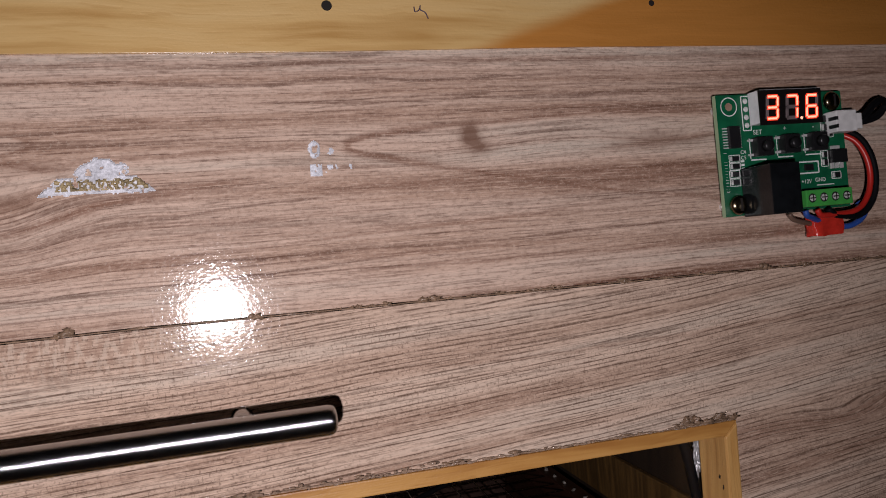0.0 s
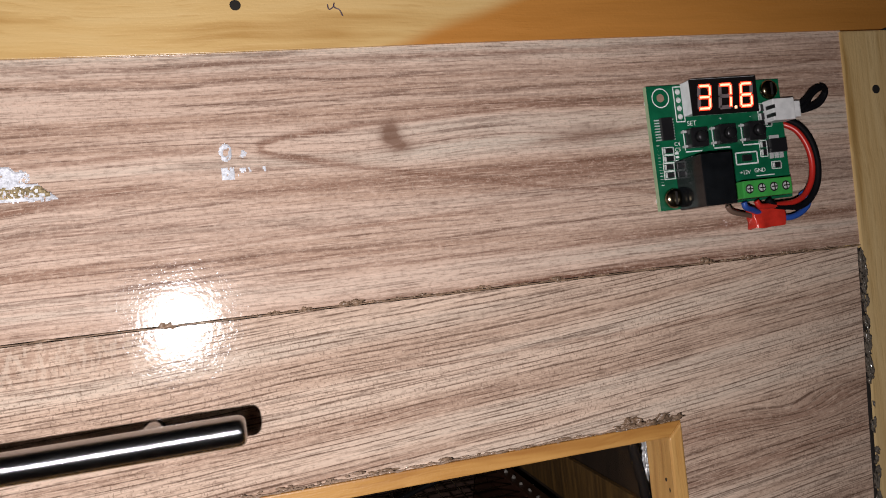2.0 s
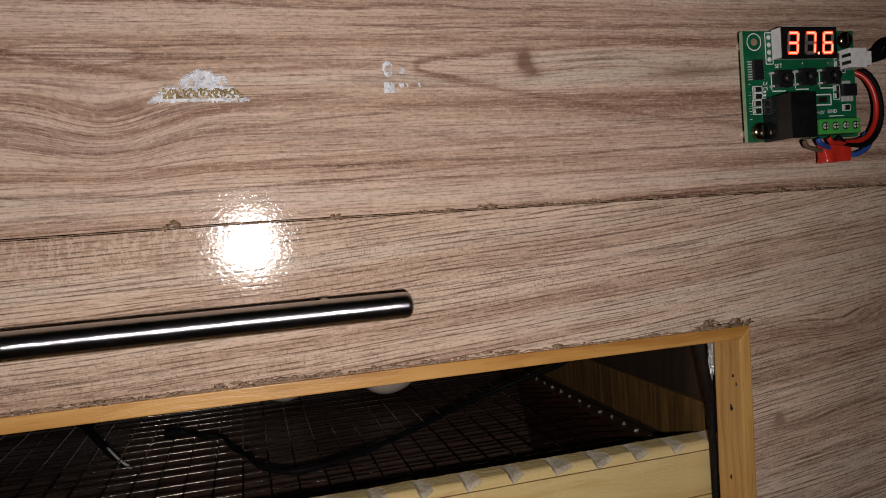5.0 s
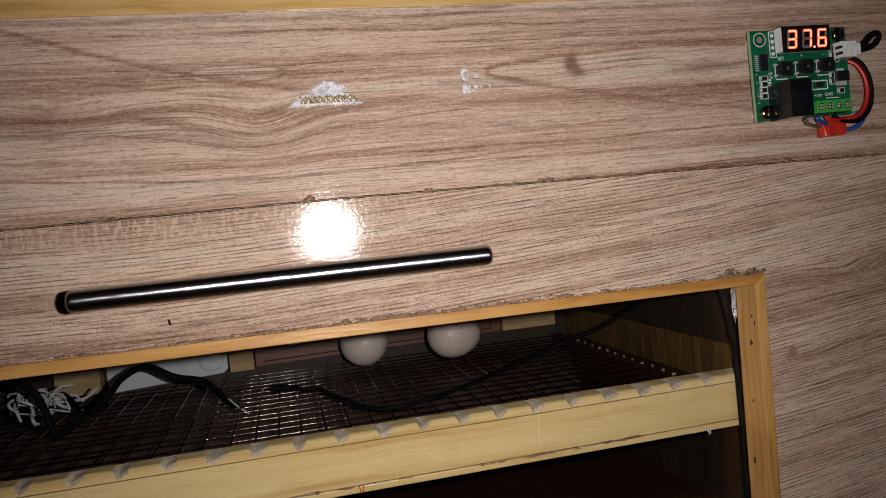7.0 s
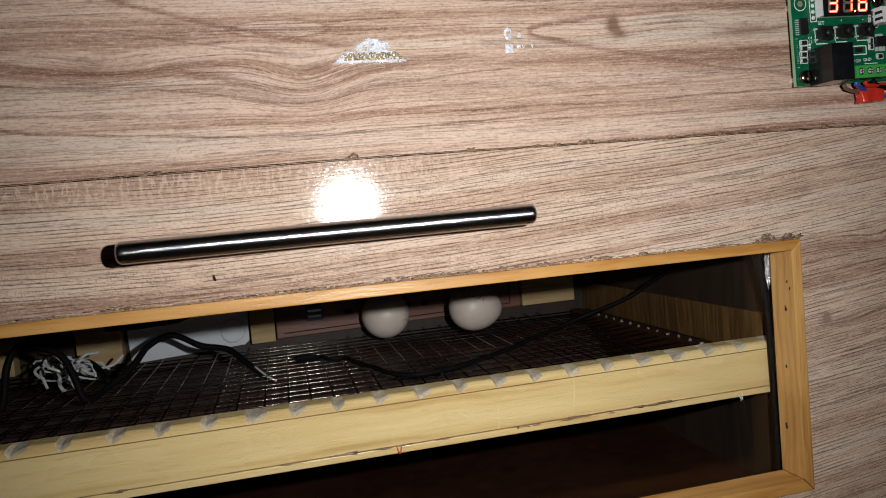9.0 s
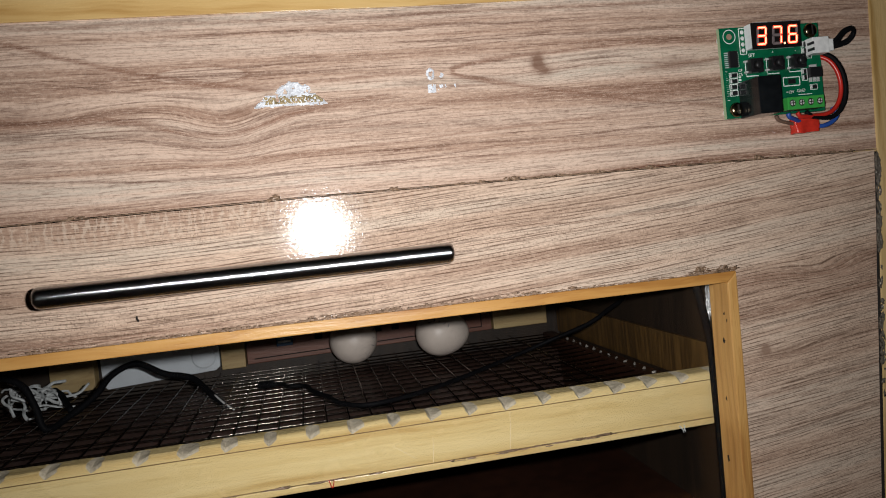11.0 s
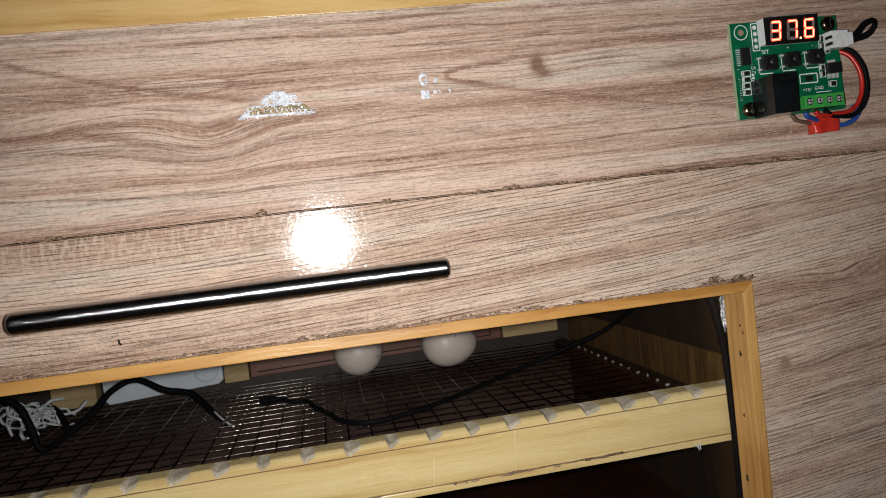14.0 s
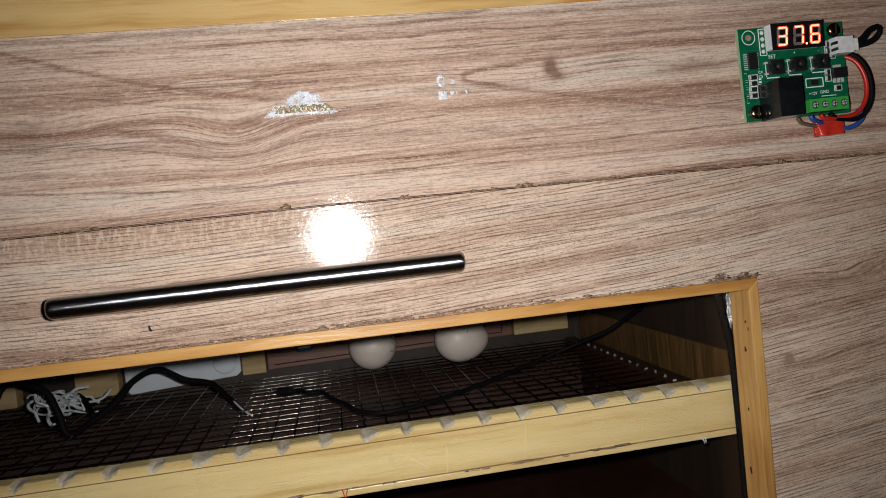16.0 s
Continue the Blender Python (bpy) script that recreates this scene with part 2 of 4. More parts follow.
M_UPPER = laminate("wood_print_laminate", 0.6, 0.0, 2.0, [
    (0.034, 0.3605, 0.030, 0.0075, 0.0030, 0.0), (0.0462, 0.3630, 0.0040, 0.0048, 0.0, 1.25), (0.0490, 0.3590, 0.0055, 0.0028, 0.0, 0.7), (0.110, 0.3598, 0.020, 0.0022, 0.002, 0.55),
    (-0.081, 0.3425, 0.018, 0.012, 0.0065, 0.0), (-0.076, 0.3490, 0.008, 0.0028, 0.0, 0.45), (-0.070, 0.3580, 0.010, 0.0020, 0.0, 0.4),
    (-0.092, 0.3570, 0.024, 0.006, -0.0008, 0.0), (-0.150, 0.352, 0.02, 0.006, 0.003, 0.25)], 0.30, 0.0021, 0.36, 0.45, 0.16,
    (0.645, 0.480, 0.375), (0.49, 0.335, 0.248), (0.25, 0.136, 0.091), (0.60, 0.50, 0.405), (0.115, 0.055, 0.036), 0.42, (0.0095, 0.3607, 930.0, 0.05), (
        (-0.30, -0.01, -0.083, 0.3485, 0.012, 0.54, 0.0070, 0.023, 0.0026, 1.0), (-0.30, 0.02, -0.083, 0.3425, 0.010, 0.50, 0.0060, 0.024, 0.0008, 0.7),
        (-0.19, -0.055, -0.12, 0.3685, -0.26, 0.90, 0.0, 1.0, 0.0017, 1.0), (-0.16, -0.07, -0.118, 0.3595, -0.14, 0.0, 0.0, 1.0, 0.0007, 0.6), (-0.075, 0.01, -0.05, 0.3592, 0.06, -0.3, 0.0, 1.0, 0.0014, 0.7),
        (-0.30, 0.03, -0.070, 0.3248, 0.0, 0.55, 0.0, 1.0, 0.0008, 0.8), (-0.30, 0.10, -0.060, 0.3335, 0.01, 0.25, 0.002, 0.03, 0.0012, 0.6), (-0.10, 0.09, -0.01, 0.3792, 0.01, 0.1, 0.0, 1.0, 0.0008, 0.8),
        (-0.20, 0.21, 0.0, 0.3842, 0.01, 0.05, 0.0, 1.0, 0.0018, 0.75), (-0.02, 0.21, 0.06, 0.3738, 0.02, 0.2, 0.0, 1.0, 0.0008, 0.7),
        (0.005, 0.19, 0.06, 0.3495, -0.165, 0.35, 0.0, 1.0, 0.0013, 0.9), (0.005, 0.125, 0.05, 0.3664, 0.07, -0.2, 0.0, 1.0, 0.0012, 0.85), (0.08, 0.140, 0.108, 0.3583, 0.07, 0.0, 0.0, 1.0, 0.0022, 0.9),
        (-0.04, 0.21, 0.08, 0.3320, 0.02, 0.1, 0.0, 1.0, 0.0008, 0.8), (0.0, 0.21, 0.10, 0.3255, 0.01, 0.15, 0.0, 1.0, 0.0011, 0.7), (0.10, 0.21, 0.16, 0.3440, 0.03, 0.1, 0.0, 1.0, 0.0008, 0.8)),
    (-0.088, 0.3640, 0.017, 0.0032))
M_LOWER = laminate("wood_print_laminate_coarse", 3.2, 0.17, 31.0, [
    (0.1423, 0.2295, 0.0034, 0.0034, 0.0, 1.3), (0.1543, 0.227, 0.016, 0.0030, 0.0015, 0.45), (0.176, 0.262, 0.02, 0.005, 0.004, 0.0)], 0.78, 0.00150, 0.45, 0.42, 0.45,
    (0.66, 0.497, 0.38), (0.555, 0.398, 0.296), (0.38, 0.243, 0.173), (0.64, 0.513, 0.404), (0.10, 0.055, 0.036), 0.45, None, (
        (0.02, 0.21, 0.12, 0.2965, 0.03, 0.25, 0.0, 1.0, 0.0013, 0.8), (0.13, 0.21, 0.165, 0.2480, 0.10, 0.6, 0.0, 1.0, 0.0012, 0.8), (0.12, 0.21, 0.17, 0.2120, 0.12, 0.6, 0.0, 1.0, 0.0022, 0.8)), None, 0.5)
M_VARNISH = timber("varnished_pine", 0, (0.66, 0.46, 0.20), (0.61, 0.40, 0.155), (0.47, 0.27, 0.085), 0.32, heart=(0.36, 0.14, 0.022))
M_SIDE = timber("pale_pine", 2, (0.68, 0.49, 0.235), (0.60, 0.41, 0.18), (0.40, 0.24, 0.08), 0.24)
M_STRIP = timber("orange_varnished_strip", 0, (0.60, 0.33, 0.10), (0.50, 0.25, 0.065), (0.34, 0.14, 0.03), 0.4)
M_POST = timber("orange_varnished_post", 2, (0.60, 0.345, 0.115), (0.51, 0.27, 0.08), (0.36, 0.165, 0.045), 0.36, 9.0, 240.0)
M_RAIL = timber("pale_planed_rail", 0, (0.74, 0.58, 0.29), (0.68, 0.51, 0.235), (0.55, 0.37, 0.145), 0.27, 6.0, 170.0)
M_CUT = plain("sawn_end_grain", (0.50, 0.43, 0.32), 0.85, 0, 0.3, 900, 0.0004)
M_PLY = timber("plywood_inside", 0, (0.50, 0.37, 0.18), (0.42, 0.29, 0.13), (0.28, 0.18, 0.075), 0.6)
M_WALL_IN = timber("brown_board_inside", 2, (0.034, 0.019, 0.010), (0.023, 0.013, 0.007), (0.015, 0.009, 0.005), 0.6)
M_CLEAT = timber("golden_comb_grain_board", 2, (0.17, 0.090, 0.026), (0.092, 0.048, 0.014), (0.055, 0.029, 0.010), 0.5, 25.0, 420.0)
M_BROWN = timber("red_brown_board", 0, (0.20, 0.085, 0.055), (0.155, 0.06, 0.04), (0.085, 0.032, 0.022), 0.5)
M_FLOOR_IN = plain("near_black_brown_board", (0.035, 0.012, 0.006), 0.45, 0, 0.4, 120)
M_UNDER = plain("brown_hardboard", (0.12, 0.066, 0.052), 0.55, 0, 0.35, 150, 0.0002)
k = Nodes("black_chrome")
x, y, z = k.xyz()
k.bump(k.noise(k.vec(k.math("MULTIPLY", x, 14000.0), k.math("MULTIPLY", y, 2500.0), k.math("MULTIPLY", z, 2500.0)), 1.0, 1.0), 1.0, 0.00005)
M_ROD = k.done((0.46, 0.46, 0.465), k.math("ADD", 0.12, k.math("MULTIPLY", k.noise(k.node("ShaderNodeTexCoord").outputs["Object"], 260.0, 4.0, 0.7), 0.10)), 1.0)
M_WIRE = plain("galvanised_wire", (0.32, 0.28, 0.25), 0.22, 1.0, 0.5, 380, 0.0011)
M_CABLE = plain("black_cable", (0.005, 0.005, 0.006), 0.6, 0, 0.3, 500, 0.0, 0.08)
M_EGG = plain("eggshell", (0.72, 0.62, 0.545), 0.42, 0, 0.07, 900, 0.00005)
M_PENCIL = plain("pencil", (0.13, 0.12, 0.14), 0.6)
M_GREY = plain("pale_grey_plastic", (0.64, 0.68, 0.72), 0.5, 0, 0.08, 120)
M_FLUFF = plain("white_plastic_strands", (0.60, 0.62, 0.62), 0.4)
M_TIP = plain("dull_plastic_tip", (0.20, 0.18, 0.16), 0.5, 0, 0.5, 300)
M_GLASS = pane_glass("window_glass")
M_GLUE = plain("brown_glue", (0.23, 0.15, 0.095), 0.35, 0, 0.5, 900, 0.0006)
k = Nodes("clear_glue")
k.bsdf.inputs["Transmission Weight"].default_value = 0.3
k.bump(k.noise(k.node("ShaderNodeTexCoord").outputs["Object"], 1100.0, 2.0), 0.7, 0.0006)
M_CLEAR = k.done((0.17, 0.145, 0.115), 0.12, 0.0, 1.0)
k = Nodes("smeared_glue")
k.bump(k.noise(k.node("ShaderNodeTexCoord").outputs["Object"], 1300.0, 3.0), 1.0, 0.0008)
M_SMEAR = k.done((0.34, 0.235, 0.165), 0.09)
M_DARK = plain("dark_hole", (0.012, 0.009, 0.007), 0.9)
M_CHALK = plain("torn_white_paper", (0.68, 0.70, 0.74), 0.85, 0, 0.32, 1700, 0.0003)
M_TORN = plain("torn_chipboard", (0.36, 0.28, 0.15), 0.9, 0, 0.6, 1600, 0.0006)
M_PEN = plain("blue_black_ink", (0.05, 0.03, 0.06), 0.6)
M_PCB = plain("green_circuit_board", (0.004, 0.105, 0.046), 0.22, 0, 0.3, 250)
M_PCB_EDGE = plain("board_edge", (0.30, 0.42, 0.25), 0.6)
M_SILK = plain("white_print", (0.78, 0.82, 0.78), 0.5)
M_CHIP = plain("black_plastic", (0.012, 0.012, 0.013), 0.32)
M_RELAY = plain("black_relay_plastic", (0.006, 0.007, 0.008), 0.14, 0, 0.4, 300, 0.00008, 0.5)
M_TIN = plain("tinned_metal", (0.74, 0.74, 0.72), 0.28, 0.35)
M_BRASS = plain("brass_screw", (0.30, 0.24, 0.15), 0.2, 1.0, 0.5, 700)
M_TERM = plain("green_terminal_plastic", (0.045, 0.33, 0.06), 0.35)
M_JST = plain("white_connector_plastic", (0.76, 0.76, 0.74), 0.4)
M_RED = plain("red_wire", (0.48, 0.022, 0.014), 0.35)
M_TAPE = plain("red_tape", (0.52, 0.03, 0.018), 0.22, 0, 0.25, 300, 0.0006)
M_BLUE = plain("blue_wire", (0.02, 0.07, 0.30), 0.4)
M_BROWNWIRE = plain("brown_wire", (0.14, 0.085, 0.06), 0.4)
M_BEZEL = plain("display_black", (0.010, 0.008, 0.008), 0.25)
M_SEG_OFF = plain("unlit_segment", (0.20, 0.16, 0.16), 0.5)
M_SEG = glow("lit_segment", (1.0, 0.045, 0.012), 3.2)
M_SEG_HOT = glow("lit_segment_core", (1.0, 0.48, 0.29), 2.8)
M_FOIL = plain("dull_foil", (0.42, 0.42, 0.42), 0.4, 0.5)
M_CURTAIN = plain("maroon_cloth", (0.62, 0.012, 0.035), 0.85, 0, 0.3, 30)
M_ROOM = plain("dim_room_plaster", (0.45, 0.40, 0.36), 0.9, 0, 0.1, 6)
M_FLOOR = plain("dim_floor", (0.16, 0.12, 0.09), 0.6, 0, 0.2, 12)


# ---- building helpers ----
def thing(name, label, category, at=(0, 0, 0), group="", kind=""):
    ob = new(name)
    ob.empty_display_size = 0.02
    ob.location = at
    return tagged(ob, label, category, group, kind)


def mesh_of(bm, name, mat, smooth=False):
    bmesh.ops.recalc_face_normals(bm, faces=bm.faces)
    me = bpy.data.meshes.new(name)
    bm.to_mesh(me)
    bm.free()
    me.materials.append(mat)
    if smooth:
        me.shade_smooth()
    return me


def part(name, bm, mat, parent, label="", smooth=False):
    ob = new(name, mesh_of(bm, name, mat, smooth))
    ob.parent = parent
    if parent.type == "EMPTY":
        ob.matrix_parent_inverse = Matrix.Translation(parent.location).inverted()
    return tagged(ob, label)


def single(name, bm, mat, label, category, group="", kind="", smooth=False):
    return tagged(new(name, mesh_of(bm, name, mat, smooth)), label, category, group, kind)


def box(x0, x1, y0, y1, z0, z1, bevel=0.0, bm=None):
    b = bmesh.new()
    vs = [b.verts.new((x, y, z)) for x in (x0, x1) for y in (y0, y1) for z in (z0, z1)]
    for f in ((0, 1, 3, 2), (4, 6, 7, 5), (0, 4, 5, 1), (2, 3, 7, 6), (0, 2, 6, 4), (1, 5, 7, 3)):
        b.faces.new([vs[i] for i in f])
    if bevel:
        bmesh.ops.bevel(b, geom=b.edges[:], offset=bevel, segments=2, affect="EDGES", profile=0.6)
    return join(bm, b)


def join(bm, b):
    if bm is None:
        return b
    me = bpy.data.meshes.new("joined")
    b.to_mesh(me)
    b.free()
    bm.from_mesh(me)
    bpy.data.meshes.remove(me)
    return bm


def prism(outline, y0, y1, bevel=0.0, bm=None):
    """A slab with that outline in x and z."""
    b = bmesh.new()
    front, back = [b.verts.new((x, y0, z)) for x, z in outline], [b.verts.new((x, y1, z)) for x, z in outline]
    b.faces.new(front)
    b.faces.new(back[::-1])
    for i in range(len(outline)):
        j = (i + 1) % len(outline)
        b.faces.new((front[j], front[i], back[i], back[j]))
    if bevel:
        bmesh.ops.recalc_face_normals(b, faces=b.faces)
        bmesh.ops.bevel(b, geom=b.edges[:], offset=bevel, segments=2, affect="EDGES", profile=0.6)
    return join(bm, b)


def smooth_path(points, steps=6):
    p = [Vector(q) for q in points]
    p = [2 * p[0] - p[1], *p, 2 * p[-1] - p[-2]]
    out = []
    for i in range(1, len(p) - 2):
        a, b, c, d = p[i - 1:i + 3]
        for s in range(steps):
            t = s / steps
            out.append(0.5 * (2 * b + (c - a) * t + (2 * a - 5 * b + 4 * c - d) * t * t + (3 * b - a - 3 * c + d) * t ** 3))
    return out + [p[-2]]


def tube(points, radius, sides=10, bm=None, steps=6):
    """A round tube along a smooth path; radius is a number or a function of the fraction."""
    line = smooth_path(points, steps) if steps else [Vector(q) for q in points]
    b = bmesh.new() if bm is None else bm
    rings, side = [], None
    for i, q in enumerate(line):
        way = (line[min(i + 1, len(line) - 1)] - line[max(i - 1, 0)]).normalized()
        if side is None:
            side = way.orthogonal().normalized()
        side = (side - way * side.dot(way)).normalized()
        up = way.cross(side)
        r = radius(i / (len(line) - 1)) if callable(radius) else radius
        rings.append([b.verts.new(q + r * (side * math.cos(2 * math.pi * n / sides) + up * math.sin(2 * math.pi * n / sides))) for n in range(sides)])
    for r0, r1 in zip(rings, rings[1:]):
        for n in range(sides):
            b.faces.new((r0[n], r0[(n + 1) % sides], r1[(n + 1) % sides], r1[n]))
    b.faces.new(rings[0][::-1])
    b.faces.new(rings[-1])
    return b


def turned(p0, p1, profile, sides=24, bm=None):
    """A turned solid from p0 to p1; profile: (fraction, radius)."""
    a, d = Vector(p0), Vector(p1) - Vector(p0)
    side = d.orthogonal().normalized()
    up = d.normalized().cross(side)
    b = bmesh.new() if bm is None else bm
    rings = [[b.verts.new(a + d * f + r * (side * math.cos(2 * math.pi * n / sides) + up * math.sin(2 * math.pi * n / sides))) for n in range(sides)] for f, r in profile]
    for r0, r1 in zip(rings, rings[1:]):
        for n in range(sides):
            b.faces.new((r0[n], r0[(n + 1) % sides], r1[(n + 1) % sides], r1[n]))
    b.faces.new(rings[0][::-1])
    b.faces.new(rings[-1])
    return b


def lump(at, size, seed, rough=0.4, bm=None, subdiv=2):
    """A rough blob of glue."""
    b = bmesh.new()
    bmesh.ops.create_icosphere(b, subdivisions=subdiv, radius=1.0)
    for v in b.verts:
        n = noise.noise(v.co * 1.9 + Vector((seed, seed * 0.7, -seed)))
        v.co = Vector(at) + Vector([c * s for c, s in zip(v.co * (1 + rough * n * 1.6), size)])
    return join(bm, b)


def ragged(x0, x1, z0, z1, inside, y0, y1, cell, bm=None):
    """A torn flake with a ragged outline: small cells kept where inside(x, z) is true."""
    b = bmesh.new() if bm is None else bm
    nx, nz = int((x1 - x0) / cell), int((z1 - z0) / cell)
    kept = {(i, j) for i in range(nx) for j in range(nz) if inside(x0 + (i + 0.5) * cell, z0 + (j + 0.5) * cell)}
    grid = {}

    def vert(i, j):
        if (i, j) not in grid:
            s = noise.noise_vector(Vector((i * 0.9, j * 0.9, 3.0))) * cell * 0.4
            edge = any((i - a, j - c) not in kept for a in (0, 1) for c in (0, 1))
            y = y1 if edge else y0 + (y1 - y0) * 0.5 * (0.5 + noise.noise(Vector((i * 0.5, j * 0.5, 1.0))))
            grid[i, j] = b.verts.new((x0 + i * cell + s.x, y, z0 + j * cell + s.y))
        return grid[i, j]

    for i, j in sorted(kept):
        b.faces.new([vert(i, j), vert(i + 1, j), vert(i + 1, j + 1), vert(i, j + 1)])
    return b


# ---- the dark room ----
single("floor", box(-1.3, 1.2, -1.1, 0.8, -0.05, 0.0), M_FLOOR, "dim brown floor under the incubator", "floor", kind="structure")
single("ceiling", box(-1.3, 1.2, -1.1, 0.8, 2.4, 2.5), M_ROOM, "dim plaster ceiling", "ceiling", kind="structure")
for nm, b in (("wall_west", box(-1.4, -1.3, -1.1, 0.8, 0, 2.4)), ("wall_east", box(1.2, 1.3, -1.1, 0.8, 0, 2.4)), ("wall_south", box(-1.4, 1.3, -1.2, -1.1, 0, 2.4)), ("wall_north", box(-1.4, 1.3, 0.8, 0.9, 0, 2.4))):
    single(nm, b, M_ROOM, "dim plaster wall", "wall", kind="structure")
b = bmesh.new()
rows = []
for i in range(172):
    x = -1.25 + i * 0.0105
    y = 0.42 + 0.03 * math.sin(x * 38) + 0.015 * math.sin(x * 91 + 1)
    rows.append([b.verts.new((x, y + 0.01 * s, z)) for s, z in ((0, 0.01), (0.6, 0.8), (0, 1.9))])
for r0, r1 in zip(rows, rows[1:]):
    for n in range(2):
        b.faces.new((r0[n], r1[n], r1[n + 1], r0[n + 1]))
bmesh.ops.solidify(b, geom=b.faces[:], thickness=0.003)
single("curtain", b, M_CURTAIN, "dark maroon cloth hanging behind the incubator", "curtain", smooth=True)

# ---- the incubator: case, panels, battens, window ----
SEAM = 0.3150
WX0, WX1, WZ0, WZ1 = -0.330, 0.1300, 0.1515, 0.2665     # window frame, outside
LEFT = -0.36


def seam_z(x):
    """Height of the joint between the two boards."""
    return SEAM - 0.0125 * max(0.0, -0.05 - x)


BACK = 0.2435
incubator = thing("incubator", "homemade egg incubator of wood-print laminate with pine battens", "incubator", (-0.07, 0.16, 0.0))
part("upper_panel", prism([(LEFT, seam_z(LEFT) + 0.0004), (-0.05, SEAM + 0.0004), (0.2082, SEAM + 0.0004), (0.2100, 0.396), (LEFT, 0.396)], 0, 0.012), M_UPPER, incubator, "pinkish tan wood-print laminate plank")
LR = ((0.2070, SEAM - 0.0004), (0.2025, 0.2305), (0.190, 0.03))
b = prism([(LEFT, WZ1), (0.2044, WZ1), LR[0], (-0.05, SEAM - 0.0004), (LEFT, seam_z(LEFT) - 0.0004)], 0.0003, 0.012)
prism([(WX1, WZ0), (0.1984, WZ0), (0.2044, WZ1), (WX1, WZ1)], 0.0003, 0.012, bm=b)
prism([(LEFT, WZ0), (WX0, WZ0), (WX0, WZ1), (LEFT, WZ1)], 0.0003, 0.012, bm=b)
prism([(LEFT, 0.03), LR[2], (0.1984, WZ0), (LEFT, WZ0)], 0.0003, 0.012, bm=b)
part("lower_panel", b, M_LOWER, incubator, "coarser wood-print laminate board round the window")
b = prism([(LEFT - 0.015, 0.3832), (-0.11, 0.3864), (-0.006, 0.3873), (0.086, 0.3890), (0.2275, 0.3905), (0.2315, 0.3915), (0.2333, 0.3950), (0.2329, 0.4082), (0.2300, 0.4116), (LEFT - 0.015, 0.3965)], -0.0008, 0.013, 0.00012)
part("top_batten", b, M_VARNISH, incubator, "varnished orange pine batten with nail holes")
b = prism([(0.2090, 0.3900), (0.2078, 0.3155), (0.2030, 0.2305), (0.191, 0.03), (0.2105, 0.03), (0.2222, 0.2262), (0.2283, 0.3134), (0.2318, 0.3902)], -0.0007, 0.014, 0.0006)
part("side_batten", b, M_SIDE, incubator, "pale pine batten with nail holes")
part("crack", prism([(0.2067, 0.3140), (0.2058, 0.2960), (0.2050, 0.2800), (0.2036, 0.2600), (0.2020, 0.2310), (0.1896, 0.03), (0.1912, 0.03), (0.2030, 0.2305), (0.2048, 0.2600), (0.2060, 0.2800), (0.2070, 0.2960), (0.2078, 0.3140)], -0.0003, 0.0045), M_DARK, incubator)
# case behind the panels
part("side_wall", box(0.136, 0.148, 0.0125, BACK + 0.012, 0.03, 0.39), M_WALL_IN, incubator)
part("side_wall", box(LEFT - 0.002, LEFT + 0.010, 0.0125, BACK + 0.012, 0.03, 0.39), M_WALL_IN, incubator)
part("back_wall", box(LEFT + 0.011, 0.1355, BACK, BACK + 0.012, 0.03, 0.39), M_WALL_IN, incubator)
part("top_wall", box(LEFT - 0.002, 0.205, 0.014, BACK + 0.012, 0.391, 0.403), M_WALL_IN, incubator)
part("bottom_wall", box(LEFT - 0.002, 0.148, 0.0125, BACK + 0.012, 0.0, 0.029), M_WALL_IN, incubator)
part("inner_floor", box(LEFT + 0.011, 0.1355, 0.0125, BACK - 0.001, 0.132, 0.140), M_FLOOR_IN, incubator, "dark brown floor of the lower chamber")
part("wall_cleat", box(0.1335, 0.1357, 0.0335, BACK - 0.002, 0.2070, 0.2285, 0.0004), M_CLEAT, incubator, "golden brown board along the inner wall")
# window: four strips and a pane
window = part("window_pane", box(WX0 + 0.002, WX1 - 0.002, 0.0146, 0.0166, WZ0 + 0.002, WZ1 - 0.002), M_GLASS, incubator, "clear glass pane")
window.visible_shadow = False
T = 0.0047
part("frame_strip", prism([(WX0, WZ1 - T), (WX1 - T, WZ1 - T), (WX1, WZ1), (WX0, WZ1)], -0.0007, 0.0142, 0.0005), M_STRIP, incubator, "thin orange varnished strip")
part("frame_strip", prism([(WX1 - T - 0.0004, WZ0 + T + 0.001), (WX1 - 0.0002, WZ0 + 0.0002), (WX1 - 0.0002, WZ1 - 0.0003), (WX1 - T - 0.0004, WZ1 - T - 0.0003)], -0.0009, 0.0142, 0.0007), M_POST, incubator, "orange varnished upright strip with nail holes")
part("frame_strip", prism([(WX0, WZ0), (WX1, WZ0), (WX1 - T - 0.0004, WZ0 + T + 0.0008), (WX0, WZ0 + T + 0.0008)], -0.0005, 0.0142, 0.0006), M_STRIP, incubator, "orange varnished bottom strip")
part("frame_strip", prism([(WX0, WZ0 + T + 0.001), (WX0 + T, WZ0 + T + 0.001), (WX0 + T, WZ1 - T - 0.0003), (WX0, WZ1 - T - 0.0003)], -0.0009, 0.0142, 0.0006), M_POST, incubator)
